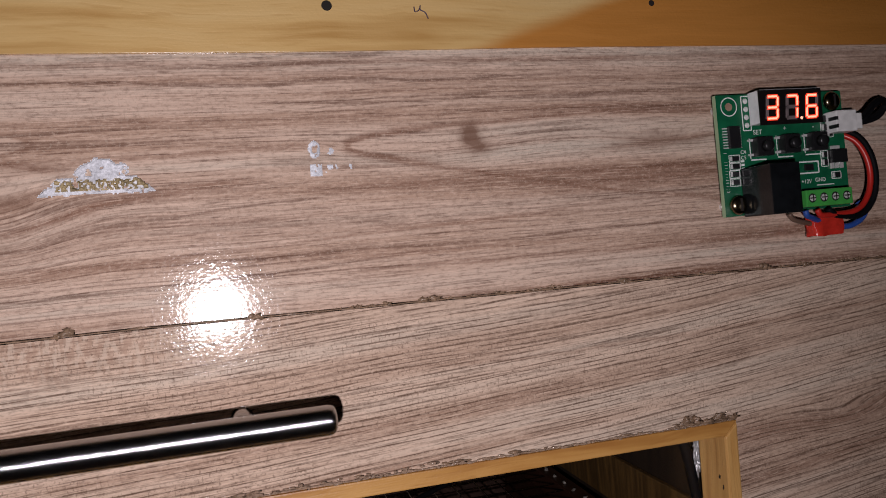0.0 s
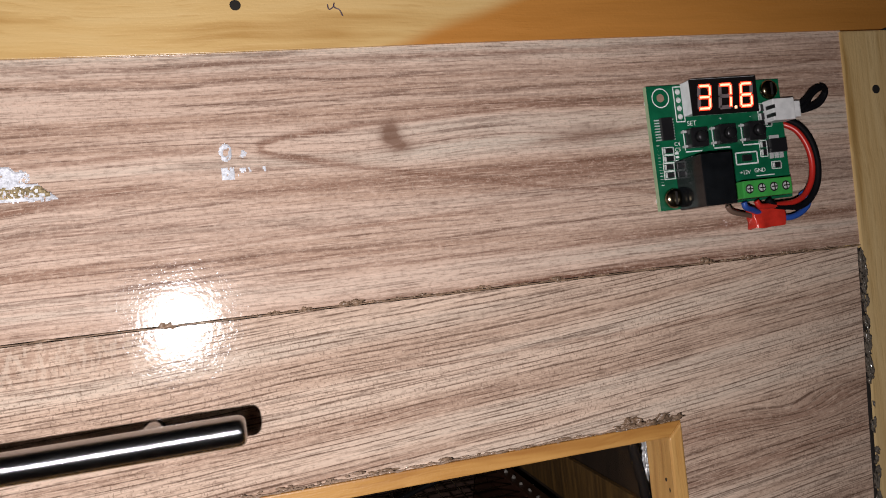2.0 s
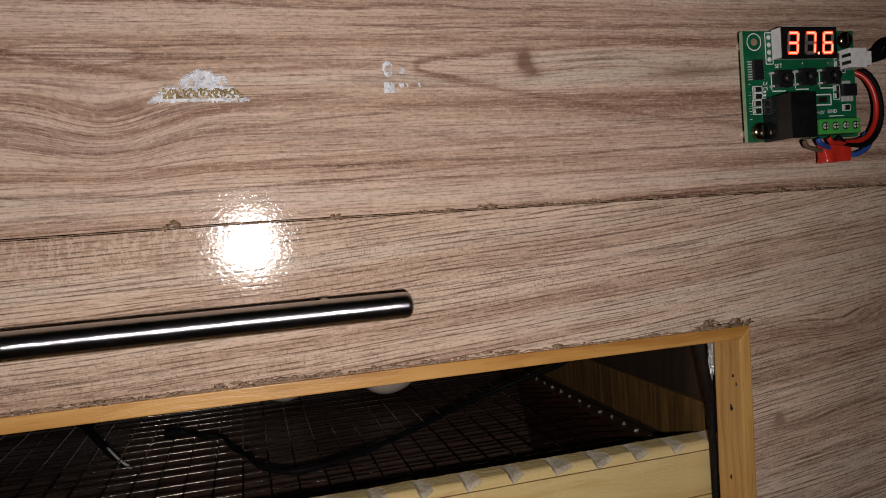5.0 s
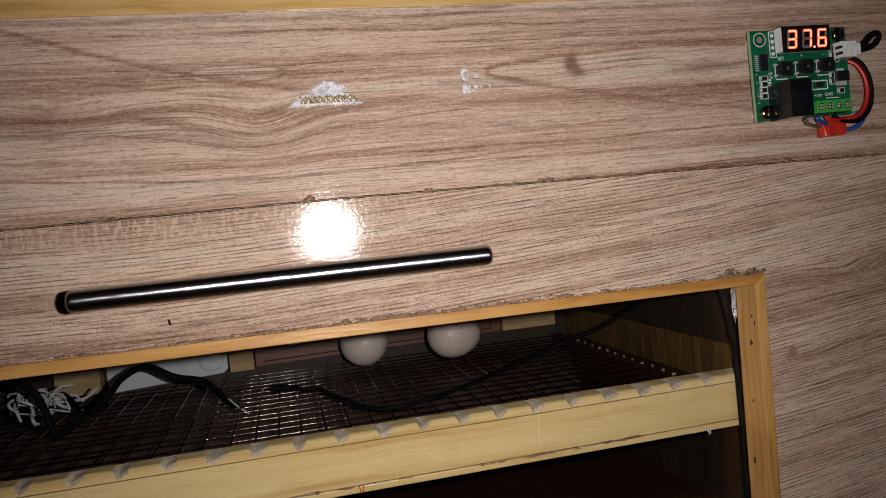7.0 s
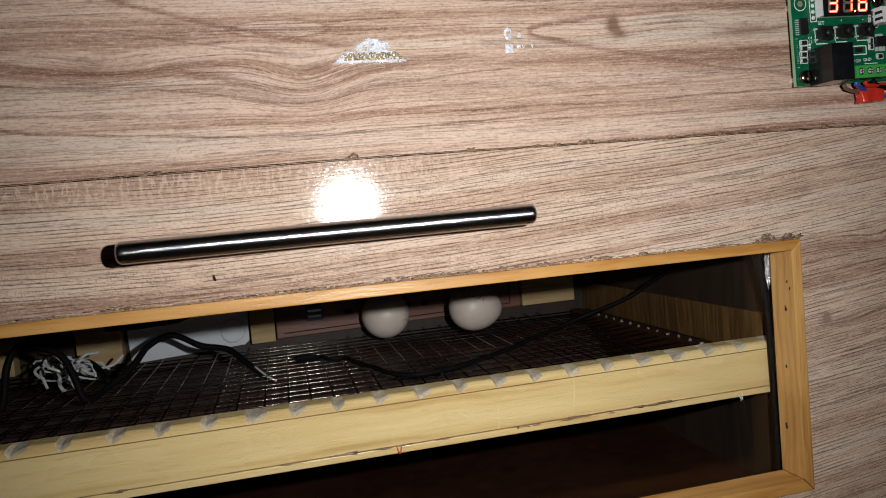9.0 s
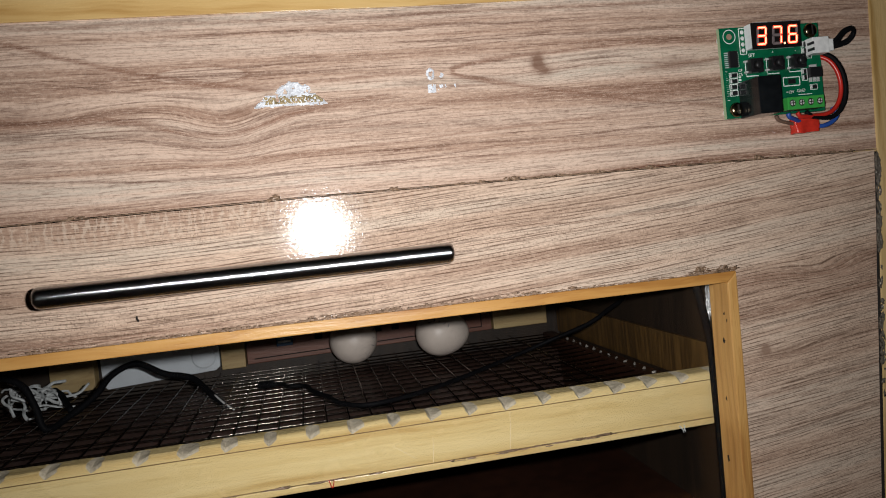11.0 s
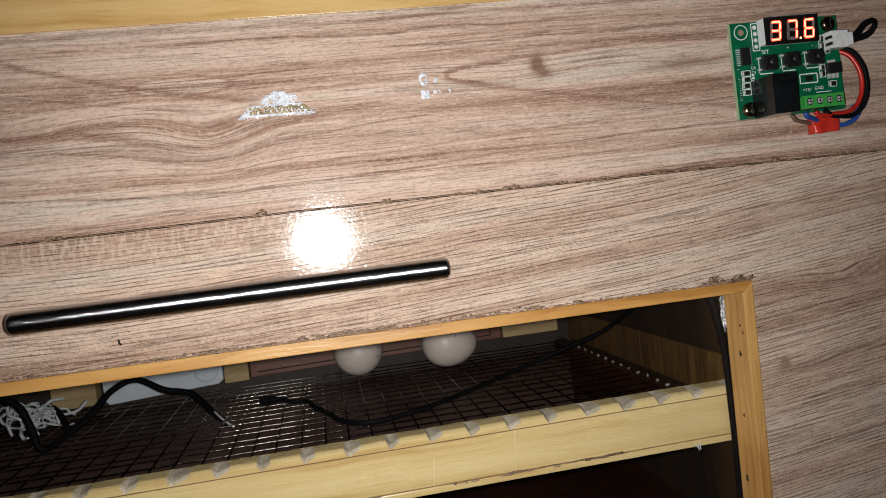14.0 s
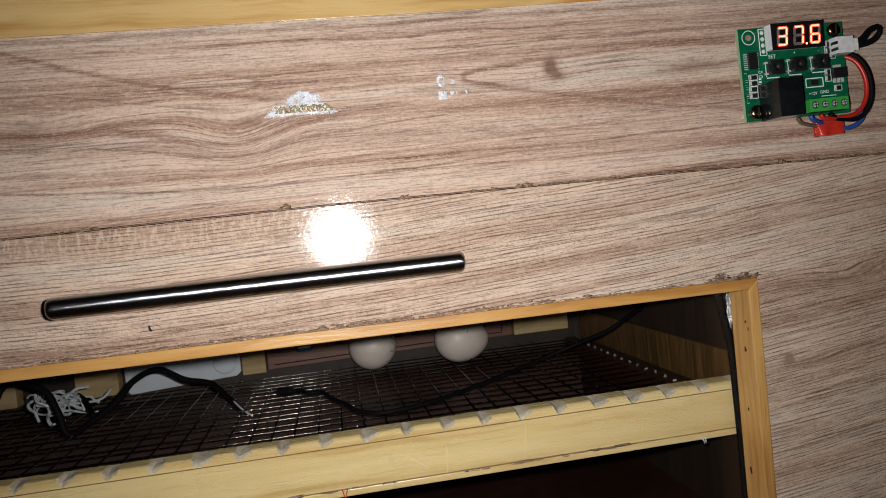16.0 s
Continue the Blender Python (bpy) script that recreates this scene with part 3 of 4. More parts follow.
# nail holes, a pen scribble and a nail
for x, y, z, r in ((0.0066, -0.0009, 0.4003, 0.0015), (0.1100, -0.0009, 0.4030, 0.0010), (0.2129, -0.0009, 0.4034, 0.0015), (0.2216, -0.0009, 0.369, 0.0016), (0.2184, -0.0009, 0.2611, 0.0010)):
    part("nail_hole", turned((x, y - 0.00012, z), (x, y + 0.001, z), ((0, r * 0.9), (0.1, r), (1, r * 0.8)), 14), M_DARK, incubator)
for y, z, r in ((0.0052, 0.2350, 0.0009), (0.0090, 0.1795, 0.0010), (0.0035, 0.2475, 0.0005), (0.0020, 0.2445, 0.0005), (0.0070, 0.2080, 0.0006)):
    x = WX1 - T - 0.0004
    part("nail_hole", lump((x, y, z), (0.00025, r * 0.7, r * 1.5), z * 900, 0.7), M_DARK, incubator)
part("pen_mark", tube([(0.0318, -0.0009, 0.4004), (0.0320, -0.0009, 0.3990), (0.0332, -0.0009, 0.3995), (0.0337, -0.0009, 0.4008), (0.0336, -0.0009, 0.3996), (0.0350, -0.0009, 0.3988), (0.0358, -0.0009, 0.3970)], 0.00017, 6), M_PEN, incubator)
part("nail", tube([(-0.1199, -0.0001, 0.2760), (-0.1197, -0.0008, 0.2752), (-0.1194, -0.0001, 0.2742)], 0.00038, 8), M_DARK, incubator)

# torn patch of paper and paint marks on the upper plank
def torn(x, z):
    n = noise.fractal(Vector((x * 420, z * 420, 0.3)), 1.0, 2.0, 3)
    low = (abs(x + 0.0556) < 0.0142 - 1.1 * (z - 0.3506)) and 0.3504 < z < 0.3552
    high = (abs(x + 0.0545) < 0.0062 + 0.0016 * noise.noise(Vector((z * 900, 1, 2)))) and z < 0.3592 - 40 * (x + 0.0545) ** 2 + 0.0022 * noise.noise(Vector((x * 380, 0.5, 7)))
    return z > 0.3506 + 0.0006 * n and (low or high) and n > -0.52


part("torn_patch", ragged(-0.072, -0.039, 0.350, 0.3605, torn, -0.0006, -0.0001, 0.00036), M_CHALK, incubator, "torn white paper scar")
part("torn_patch", ragged(-0.068, -0.042, 0.350, 0.3565, lambda x, z: torn(x, z) and 0.3514 < z < 0.3543 + 0.0008 * noise.noise(Vector((x * 700, 3.0, 1.0))) and noise.noise(Vector((x * 1500, z * 1100, 2.0))) > -0.2 and abs(x + 0.0545) < 0.0112, -0.0011, -0.0005, 0.0003), M_TORN, incubator, "bare torn chipboard")


def smear(x, z):
    n = noise.fractal(Vector((x * 700, z * 500, 5.3)), 1.0, 2.0, 3)
    ring = 0.42 < math.hypot((x - 0.0002) / 0.0017, (z - 0.3601) / 0.0025) < 1.0 and n > -0.45
    dab = abs(x - 0.0004) < 0.0016 and abs(z - 0.3542) < 0.0017 and n > -0.35
    trail = 0.003 < x < 0.0105 and abs(z - 0.3547 - 0.02 * (x - 0.003)) < 0.0011 and n > 0.22
    dot = math.hypot(x - 0.0046, z - 0.3596) < 0.0010 and n > -0.3
    return ring or dab or trail or dot


part("paint_mark", ragged(-0.003, 0.023, 0.349, 0.364, smear, -0.00030, -0.00005, 0.00028), M_CHALK, incubator, "dry white paint smears")

# glue along the joints
b = bmesh.new()
tube([(LEFT + 0.01 + 0.0042 * i, -0.0001, seam_z(LEFT + 0.01 + 0.0042 * i) + 0.0003 * noise.noise(Vector((i * 0.7, 0, 0)))) for i in range(134)], lambda f: 0.00018 + 0.00045 * max(0, noise.noise(Vector((f * 140, 2, 0)))), 6, b, 3)
part("seam_glue", b, M_GLUE, incubator, "brown glue line in the joint")
b = None
rng = random.Random(4)
blobs = [(-0.137, 2.6), (-0.0675, 3.4), (-0.0207, 2.6), (0.0163, 2.2), (0.0307, 3.6), (0.0524, 2.0), (0.0691, 2.6), (0.0933, 2.8), (0.1447, 3.8), (0.1616, 2.6), (0.184, 1.8), (0.176, 1.5)]
blobs += [(rng.uniform(0.0, 0.2), rng.uniform(0.7, 1.7)) for n in range(46)] + [(rng.uniform(-0.22, 0.0), rng.uniform(0.6, 1.1)) for n in range(16)]
for n, (x, s) in enumerate(blobs):
    for q in range(4):
        b = lump((x + rng.uniform(-0.9, 0.9) * s * 0.001, 0.0001, seam_z(x) + 0.0001 + s * rng.uniform(0.0, 0.00034)), (s * 0.0004 * rng.uniform(0.5, 1.4), 0.0006, s * 0.00019 * rng.uniform(0.6, 1.5)), n * 3.1 + q, 0.9, b)
tagged(part("glue_crumb", b, M_GLUE, incubator, "brown crumbs of dried glue", True), kind="stuff")
b = bmesh.new()
tube([(WX0 + 0.003 * i, -0.0003, WZ1 + 0.0004 + 0.0007 * noise.noise(Vector((i * 0.9, 4, 0)))) for i in range(153)], lambda f: 0.00015 + 0.0007 * abs(noise.noise(Vector((f * 190, 7, 0)))), 7, b, 3)
part("window_glue", b, M_SMEAR, incubator, "glossy hot glue along the window")
b = None
for n in range(230):
    x = rng.choice([rng.uniform(-0.21, 0.127), rng.uniform(-0.1, -0.02), rng.uniform(0.107, 0.129)])
    b = lump((x, 0.0001, WZ1 + rng.uniform(0.0, 0.0013)), (rng.uniform(0.0005, 0.0024), 0.0006, rng.uniform(0.0002, 0.0005)), n * 1.7, 0.9, b, 1)
for n in range(14):
    b = lump((rng.uniform(0.109, 0.131), 0.0, WZ1 + rng.uniform(0.0006, 0.0026)), (rng.uniform(0.001, 0.002), 0.0010, rng.uniform(0.0005, 0.0010)), n * 2.7, 0.9, b)
tagged(part("glue_crumb", b, M_GLUE, incubator, "brown crumbs of dried glue", True), kind="stuff")
b = None
bead = random.Random(12)
for n in range(70):
    x = bead.choice([bead.uniform(-0.115, -0.03), bead.uniform(-0.06, 0.04)])
    b = lump((x, -0.0002, WZ1 + bead.uniform(0.0003, 0.0017)), (bead.uniform(0.0004, 0.0016), 0.0007, bead.uniform(0.0002, 0.0005)), n * 1.3, 0.7, b)
tagged(part("glue_bead", b, M_SMEAR, incubator, "shiny beads of hot glue above the window", True), kind="stuff")
b = None
for n in range(150):
    z = rng.choice([rng.uniform(0.292, 0.313), rng.uniform(0.268, 0.290), rng.uniform(0.215, 0.245), rng.uniform(0.2, 0.31)])
    x = 0.2074 - (0.3155 - z) * 0.056 + rng.uniform(-0.0007, 0.0014)
    b = lump((x, -0.0007, z), (rng.uniform(0.0002, 0.0005), 0.0006, rng.uniform(0.0005, 0.0022)), n * 2.3, 0.9, b, 2)
tagged(part("batten_glue", b, M_CLEAR, incubator, "clear shiny hot glue beside the batten", True), kind="stuff")

# ---- the handle ----
handle = thing("handle", "glossy black chrome round bar handle on the laminate front", "handle", (-0.0745, 0.0, 0.29))
HL, HR = Vector((-0.1482, -0.0165, 0.2874)), Vector((-0.0008, -0.0165, 0.2884))
d = (HR - HL).length
part("bar", turned(HL, HR, ((0, 0.0022), (0.002, 0.0030), (0.005, 0.0035), (0.010, 0.0038), (0.016, 0.0039), (0.984, 0.0039), (0.990, 0.0038), (0.995, 0.0035), (0.998, 0.0030), (1, 0.0022)), 48), M_ROD, handle, smooth=True)
for f in (0.16, 0.84):
    q = HL.lerp(HR, f)
    part("post", turned((q.x, -0.0135, q.z), (q.x, 0.0002, q.z), ((0, 0.0027), (0.9, 0.0027), (1, 0.0031)), 24), M_ROD, handle, smooth=True)

# ---- the egg tray: scalloped rail, ledge, wire mesh ----
MESH_Z = 0.2072
tray = thing("egg_tray", "wooden egg tray with a scalloped front rail and wire mesh floor", "tray", (-0.1, 0.16, 0.13))
b = bmesh.new()
X0, X1, Y0, Y1 = LEFT + 0.012, 0.1352, 0.0222, 0.0322
NX, NY = 1500, 15
PER = 0.01735


def chip_depth(x, y):
    """How deep a carved three-cornered notch is at a place on the rail's top, 0 to 1."""
    n = math.floor((x + 0.0948) / PER - 0.80)
    q = ((x + 0.0948) / PER - 0.80) % 1.0 - 0.05 * noise.noise(Vector((n * 3.7, 0.5, 0)))
    wide = 1.0 + 0.5 * noise.noise(Vector((n * 2.3, 4.5, 0)))
    side = q / 0.10 if q < 0.10 else 1 - (q - 0.10) / (0.30 * wide)
    return max(0.0, side) * max(0.0, 1 - (y - Y0) / 0.0105)


def rail_top(x, y):
    edge = 0.0012 * max(0, 1 - (y - Y0) / 0.0022) ** 2
    return 0.2174 - 0.0026 * chip_depth(x, y) - edge + 0.0004 * noise.noise(Vector((x * 45, y * 60, 2))) + 0.00012 * noise.noise(Vector((x * 600, y * 600, 0)))


top = [[b.verts.new((X0 + (X1 - X0) * i / NX, Y0 + (Y1 - Y0) * j / NY, rail_top(X0 + (X1 - X0) * i / NX, Y0 + (Y1 - Y0) * j / NY))) for j in range(NY + 1)] for i in range(NX + 1)]
low = [[b.verts.new((top[i][j].co.x, top[i][j].co.y, 0.1955)) for j in (0, NY)] for i in range(NX + 1)]
for i in range(NX):
    for j in range(NY):
        b.faces.new((top[i][j], top[i + 1][j], top[i + 1][j + 1], top[i][j + 1]))
    b.faces.new((low[i][0], low[i + 1][0], top[i + 1][0], top[i][0]))
    b.faces.new((top[i][NY], top[i + 1][NY], low[i + 1][1], low[i][1]))
    b.faces.new((low[i][1], low[i + 1][1], low[i + 1][0], low[i][0]))
rail = part("front_rail", b, M_RAIL, tray, "pale planed rail with a scalloped top edge")
rail.data.materials.append(M_CUT)
for f in rail.data.polygons:
    if abs(f.normal.z) > 0.2 and f.center.z > 0.21 and chip_depth(f.center.x, f.center.y) > 0.05:
        f.material_index = 1
# Brown strip on the flat face puts the groove's shade into colour.
part("groove", box(X0, X1, Y0 - 0.0002, Y0 + 0.0002, 0.21320, 0.21355), plain("groove_shade_brown", (0.16, 0.09, 0.03), 0.7), tray)
part("crack", tube([(X0 + 0.004 * i, Y0 - 0.0001, 0.1953 + 0.00012 * noise.noise(Vector((i * 0.8, 1, 9)))) for i in range(125)], lambda f: 0.00005 + 0.0004 * max(0, noise.noise(Vector((f * 60, 5, 0)))), 6, None, 2), M_GLUE, tray, "brown crack above the ledge")
part("ledge", box(X0, X1, Y0 - 0.0006, Y1, 0.1922, 0.1951, 0.0004), M_RAIL, tray, "thin pale strip with a rough edge")
scratch = plain("pale_scratch", (0.80, 0.68, 0.45), 0.6)
for (xa, za), (xb, zb) in (((-0.0275, 0.2055), (-0.018, 0.1986)), ((-0.0095, 0.2072), (-0.0105, 0.1949)), ((0.0265, 0.2134), (0.025, 0.195))):
    part("scratch", tube([(xa, Y0 - 0.00005, za), ((xa + xb) / 2 + 0.0002, Y0 - 0.00012, (za + zb) / 2), (xb, Y0 - 0.00005, zb)], 0.00009, 6), scratch, tray)
b, stain = None, random.Random(15)
for n in range(26):
    x = stain.choice([stain.uniform(-0.10, 0.065), stain.uniform(0.0, 0.05), stain.uniform(-0.3, 0.13)])
    b = lump((x, Y0 - 0.0004, 0.1952 + stain.uniform(-0.0006, 0.0003)), (stain.uniform(0.001, 0.006), 0.0004, stain.uniform(0.0002, 0.0006)), n * 1.9, 0.9, b)
tagged(part("glue_stain", b, M_GLUE, tray, "brown glue stains above the ledge", True), kind="stuff")
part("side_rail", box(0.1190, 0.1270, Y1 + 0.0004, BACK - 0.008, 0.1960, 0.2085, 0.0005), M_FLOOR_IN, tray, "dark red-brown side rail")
def flat_board(outline, z0, z1):
    """A level board with that outline in x and y."""
    b = prism(outline, z0, z1)
    for v in b.verts:
        v.co = Vector((v.co.x, v.co.z, v.co.y))
    return b


FRONT_Y, BACK_Y = Y1 + 0.0004, BACK - 0.004
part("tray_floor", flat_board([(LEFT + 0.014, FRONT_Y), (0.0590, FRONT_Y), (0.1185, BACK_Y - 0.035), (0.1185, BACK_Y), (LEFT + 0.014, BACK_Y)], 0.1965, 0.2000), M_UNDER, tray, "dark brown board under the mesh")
# Added near-black wedge makes this corner dark; the brown board stops short.
part("tray_floor", flat_board([(0.0594, FRONT_Y), (0.1185, FRONT_Y), (0.1185, BACK_Y - 0.0356)], 0.1960, 0.1985), M_FLOOR_IN, tray, "added near-black wedge that darkens the corner under the mesh")
STEP = 0.0113
along = mesh_of(tube([(LEFT + 0.014, 0, 0), (0.1215, 0, 0)], 0.0004, 6, None, 0), "wire", M_WIRE, True)
inward = mesh_of(tube([(0, Y1 + 0.0005, 0), (0, BACK - 0.004, 0)], 0.0004, 6, None, 0), "wire", M_WIRE, True)
wire_rng = random.Random(8)
for n in range(18):
    w = new("wire", along)
    w.parent, w.matrix_parent_inverse = tray, Matrix.Translation(tray.location).inverted()
    w.matrix_basis = pose(0, Y1 + 0.008 + n * STEP + wire_rng.uniform(-0.0006, 0.0006), MESH_Z, 0, wire_rng.uniform(-0.15, 0.15), wire_rng.uniform(-0.15, 0.15))
for n in range(39):
    w = new("wire", inward)
    w.parent, w.matrix_parent_inverse = tray, Matrix.Translation(tray.location).inverted()
    w.matrix_basis = pose(-0.3365 + n * STEP + wire_rng.uniform(-0.0006, 0.0006), 0, MESH_Z + 0.0008, wire_rng.uniform(-0.1, 0.1), 0, wire_rng.uniform(-0.25, 0.25))
for n in range(15):
    y = 0.045 + n * STEP
    part("wire_tip", lump((0.1220, y, 0.2090), (0.0007 + 0.0005 * abs(math.sin(n * 2.3)), 0.0010, 0.0010), n * 1.3, 0.6, None, 1), M_TIP, tray)
b = tube([(-0.0561, Y0 - 0.0004, 0.1957), (-0.0548, Y0 - 0.0012, 0.1922), (-0.0537, Y0 - 0.0004, 0.1957)], 0.00022, 6)
part("thread", b, M_RED, tray, "short red thread")
b = tube([(0.1085, Y0 - 0.0006, 0.1938), (0.1093, Y0 - 0.0022, 0.1922), (0.1102, Y0 - 0.001, 0.1905)], 0.0003, 6)
tube([(0.1110, Y0 - 0.0006, 0.1938), (0.1104, Y0 - 0.002, 0.1918), (0.1112, Y0 - 0.001, 0.1908)], 0.0003, 6, b)
part("splinter", b, M_FLUFF, tray, "pale frayed splinters")

# ---- eggs ----
def egg(at, length, width, yaw, pitch, label, marks):
    m = pose(*at, 0, pitch, yaw)
    b = bmesh.new()
    bmesh.ops.create_uvsphere(b, u_segments=48, v_segments=32, radius=1.0)
    for v in b.verts:
        x, y, z = v.co
        taper = 1 - 0.13 * z
        v.co = m @ Vector((z * length / 2, x * width / 2 * taper, y * width / 2 * taper))
    ob = single("egg", b, M_EGG, label, "egg", "eggs on the wire mesh", smooth=True)
    for px, pz, size in marks:
        hit, place, normal, _ = ob.ray_cast(Vector((at[0] + px, at[1] - 0.08, at[2] + pz)), Vector((0, 1, 0)))
        if hit:
            turn, line = px * 2100 + pz * 700, []
            for f in (-1, -0.3, 0.4, 1):
                d = Vector((math.cos(turn), 0, math.sin(turn))) * size * f + Vector((0, 0, size * 0.4 * f * f))
                ok, spot, _, _ = ob.ray_cast(Vector((at[0] + px, at[1] - 0.08, at[2] + pz)) + d, Vector((0, 1, 0)))
                line.append(spot if ok else place)
            part("pencil_mark", tube(line, size * 0.26, 6), M_PENCIL, ob)
    return ob


egg((-0.0276, 0.2170, 0.2242), 0.0385, 0.0328, 68, 0, "pale cream egg with dark pencil specks on wire mesh", [(0.0115, -0.004, 0.0011), (0.013, 0.006, 0.0012), (0.0125, 0.0015, 0.0008), (-0.004, 0.0125, 0.001), (0.003, 0.014, 0.0008)])
egg((0.0330, 0.1990, 0.2240), 0.0385, 0.0322, 12, 8, "large cream egg with pencil writing on wire mesh", [(-0.0105, 0.0095, 0.0012), (-0.0075, 0.0105, 0.0012), (-0.0045, 0.0095, 0.0009), (-0.001, 0.008, 0.0012), (0.0015, 0.006, 0.001), (-0.009, 0.0125, 0.0009)])

# ---- inside: cables, plates and blocks ----
single("probe_cable", tube([(-0.0920, 0.168, 0.2102), (-0.0845, 0.166, 0.2104), (-0.0773, 0.1625, 0.2102), (-0.0735, 0.1530, 0.2104), (-0.0640, 0.1500, 0.2100), (-0.0585, 0.1290, 0.2102), (-0.0510, 0.1120, 0.2100), (-0.0455, 0.0944, 0.2100), (-0.0325, 0.0825, 0.2100), (-0.0095, 0.0889, 0.2100), (0.0180, 0.1075, 0.2100), (0.0480, 0.1310, 0.2108), (0.0700, 0.1400, 0.2140), (0.0900, 0.1390, 0.2198), (0.1100, 0.1260, 0.2290), (0.1195, 0.1150, 0.2380), (0.1230, 0.0950, 0.2490), (0.1250, 0.0700, 0.2700), (0.1250, 0.0500, 0.3200)], lambda f: 0.0023 if f < 0.07 else 0.0013 + 0.0003 * noise.noise(Vector((f * 40, 1, 3))), 10), M_CABLE, "black sensor cable lying across the wire mesh", "cable", smooth=True)
lead = thing("heater_lead", "black bent power lead with a bare metal tip", "cable", (-0.2, 0.15, 0.2))
part("sheath", tube([(-0.2440, 0.136, 0.2090), (-0.2425, 0.138, 0.2160), (-0.2412, 0.142, 0.2300), (-0.2370, 0.146, 0.2388), (-0.2275, 0.146, 0.2388), (-0.2150, 0.143, 0.2325), (-0.2090, 0.140, 0.2210), (-0.2040, 0.138, 0.2080), (-0.1950, 0.149, 0.2115), (-0.1845, 0.160, 0.2185), (-0.1765, 0.172, 0.2280), (-0.1640, 0.180, 0.2318), (-0.1480, 0.176, 0.2240), (-0.1365, 0.173, 0.2216), (-0.1295, 0.170, 0.2190), (-0.1190, 0.156, 0.2115), (-0.1085, 0.143, 0.2052)], lambda f: 0.0019 + 0.0002 * noise.noise(Vector((f * 30, 2, 1))), 10), M_CABLE, lead, smooth=True)
part("branch", tube([(-0.2125, 0.182, 0.2215), (-0.2050, 0.171, 0.2190), (-0.1955, 0.154, 0.2130)], 0.0018, 8), M_CABLE, lead, smooth=True)
part("bare_tip", tube([(-0.1165, 0.1515, 0.2118), (-0.1105, 0.1440, 0.2075), (-0.1048, 0.139, 0.2042)], 0.0006, 8), M_TIN, lead, "bright bare metal tip", smooth=True)
single("hanging_cable", tube([(0.1130, 0.0196, 0.2740), (0.1175, 0.0196, 0.2665), (0.1212, 0.0196, 0.2605), (0.1236, 0.0196, 0.2510), (0.1256, 0.0196, 0.2400), (0.1266, 0.0196, 0.2280), (0.1270, 0.0196, 0.2100), (0.1273, 0.0196, 0.1900), (0.1273, 0.0196, 0.1600), (0.1273, 0.0196, 0.1420)], lambda f: 0.0019 if f < 0.5 else 0.0015, 12), M_CABLE, "thick black cable hanging beside the window post", "cable", smooth=True)
b = None
for n in range(7):
    b = lump((0.1272 + rng.uniform(-0.0006, 0.0006), 0.0182, 0.2585 - n * 0.0018), (0.0009, 0.0006, 0.0028), n * 2.1, 1.3, b, 3)
single("foil_scrap", b, M_FOIL, "crumpled silver foil scrap behind the window post", "foil")
# pieces on the back wall
def on_back(name, outline, depth, mat, label, category):
    return single(name, prism(outline, BACK - depth, BACK - 0.0002, 0.0006), mat, label, category)


on_back("grey_plate", [(-0.2005, 0.2105), (-0.1978, 0.2075), (-0.1258, 0.2114), (-0.1225, 0.2140), (-0.1217, 0.2679), (-0.2027, 0.2679)], 0.006, M_GREY, "pale grey plastic plate on the back wall", "plate")
single("round_boss", turned((-0.1329, BACK - 0.0065, 0.2223), (-0.1329, BACK - 0.0075, 0.2223), ((0, 0.0085), (0.5, 0.0085), (1, 0.0075)), 28), M_GREY, "faint round boss moulded on the grey plate", "boss")
b = prism([(-0.2067, 0.2352), (-0.1872, 0.2343), (-0.1627, 0.2356), (-0.1431, 0.2420), (-0.1431, 0.3017), (-0.2067, 0.3017)], 0.203, 0.2395, 0.001)
single("fan_housing", b, M_CHIP, "black plastic fan housing hanging at the back", "fan housing")
for x0, x1, z0, z1 in ((-0.2944, -0.2695, 0.2096, 0.2345), (-0.2321, -0.2041, 0.2096, 0.2385), (-0.1209, -0.1044, 0.2118, 0.2679), (0.0794, 0.1221, 0.2158, 0.2360)):
    on_back("wood_block", [(x0, z0), (x1, z0), (x1, z1), (x0, z1)], 0.011, M_PLY, "pale plywood block fixed to the back wall", "block")
brown = on_back("brown_plank", [(-0.1035, 0.2127), (0.0785, 0.2158), (0.0785, 0.2483), (-0.1035, 0.2483)], 0.008, M_BROWN, "red-brown plank with dark burnt marks", "plank")
for x, w in ((-0.0522, 0.0028), (-0.0082, 0.0023), (0.0043, 0.0027), (-0.0737, 0.0018)):
    part("burnt_mark", box(x - w, x + w, BACK - 0.0084, BACK - 0.0079, 0.2250, 0.2284), M_DARK, brown)
part("scored_line", prism([(-0.0986, 0.2158), (0.0705, 0.2185), (0.0705, 0.2192), (-0.0986, 0.2165)], BACK - 0.0084, BACK - 0.0079), M_DARK, brown)
part("scored_line", box(0.0700, 0.0707, BACK - 0.0084, BACK - 0.0079, 0.2194, 0.244), M_DARK, brown)
plug = thing("small_socket", "small blue socket with bright metal contacts", "socket", (-0.0772, BACK - 0.012, 0.2288))
part("shell", box(-0.0821, -0.0706, BACK - 0.0135, BACK - 0.0082, 0.2237, 0.2336, 0.0006), plain("dark_blue_plastic", (0.03, 0.07, 0.13), 0.25), plug)
for z in (0.2262, 0.2300):
    part("contact", box(-0.0810, -0.0718, BACK - 0.0146, BACK - 0.0136, z, z + 0.0015, 0.0003), M_TIN, plug)
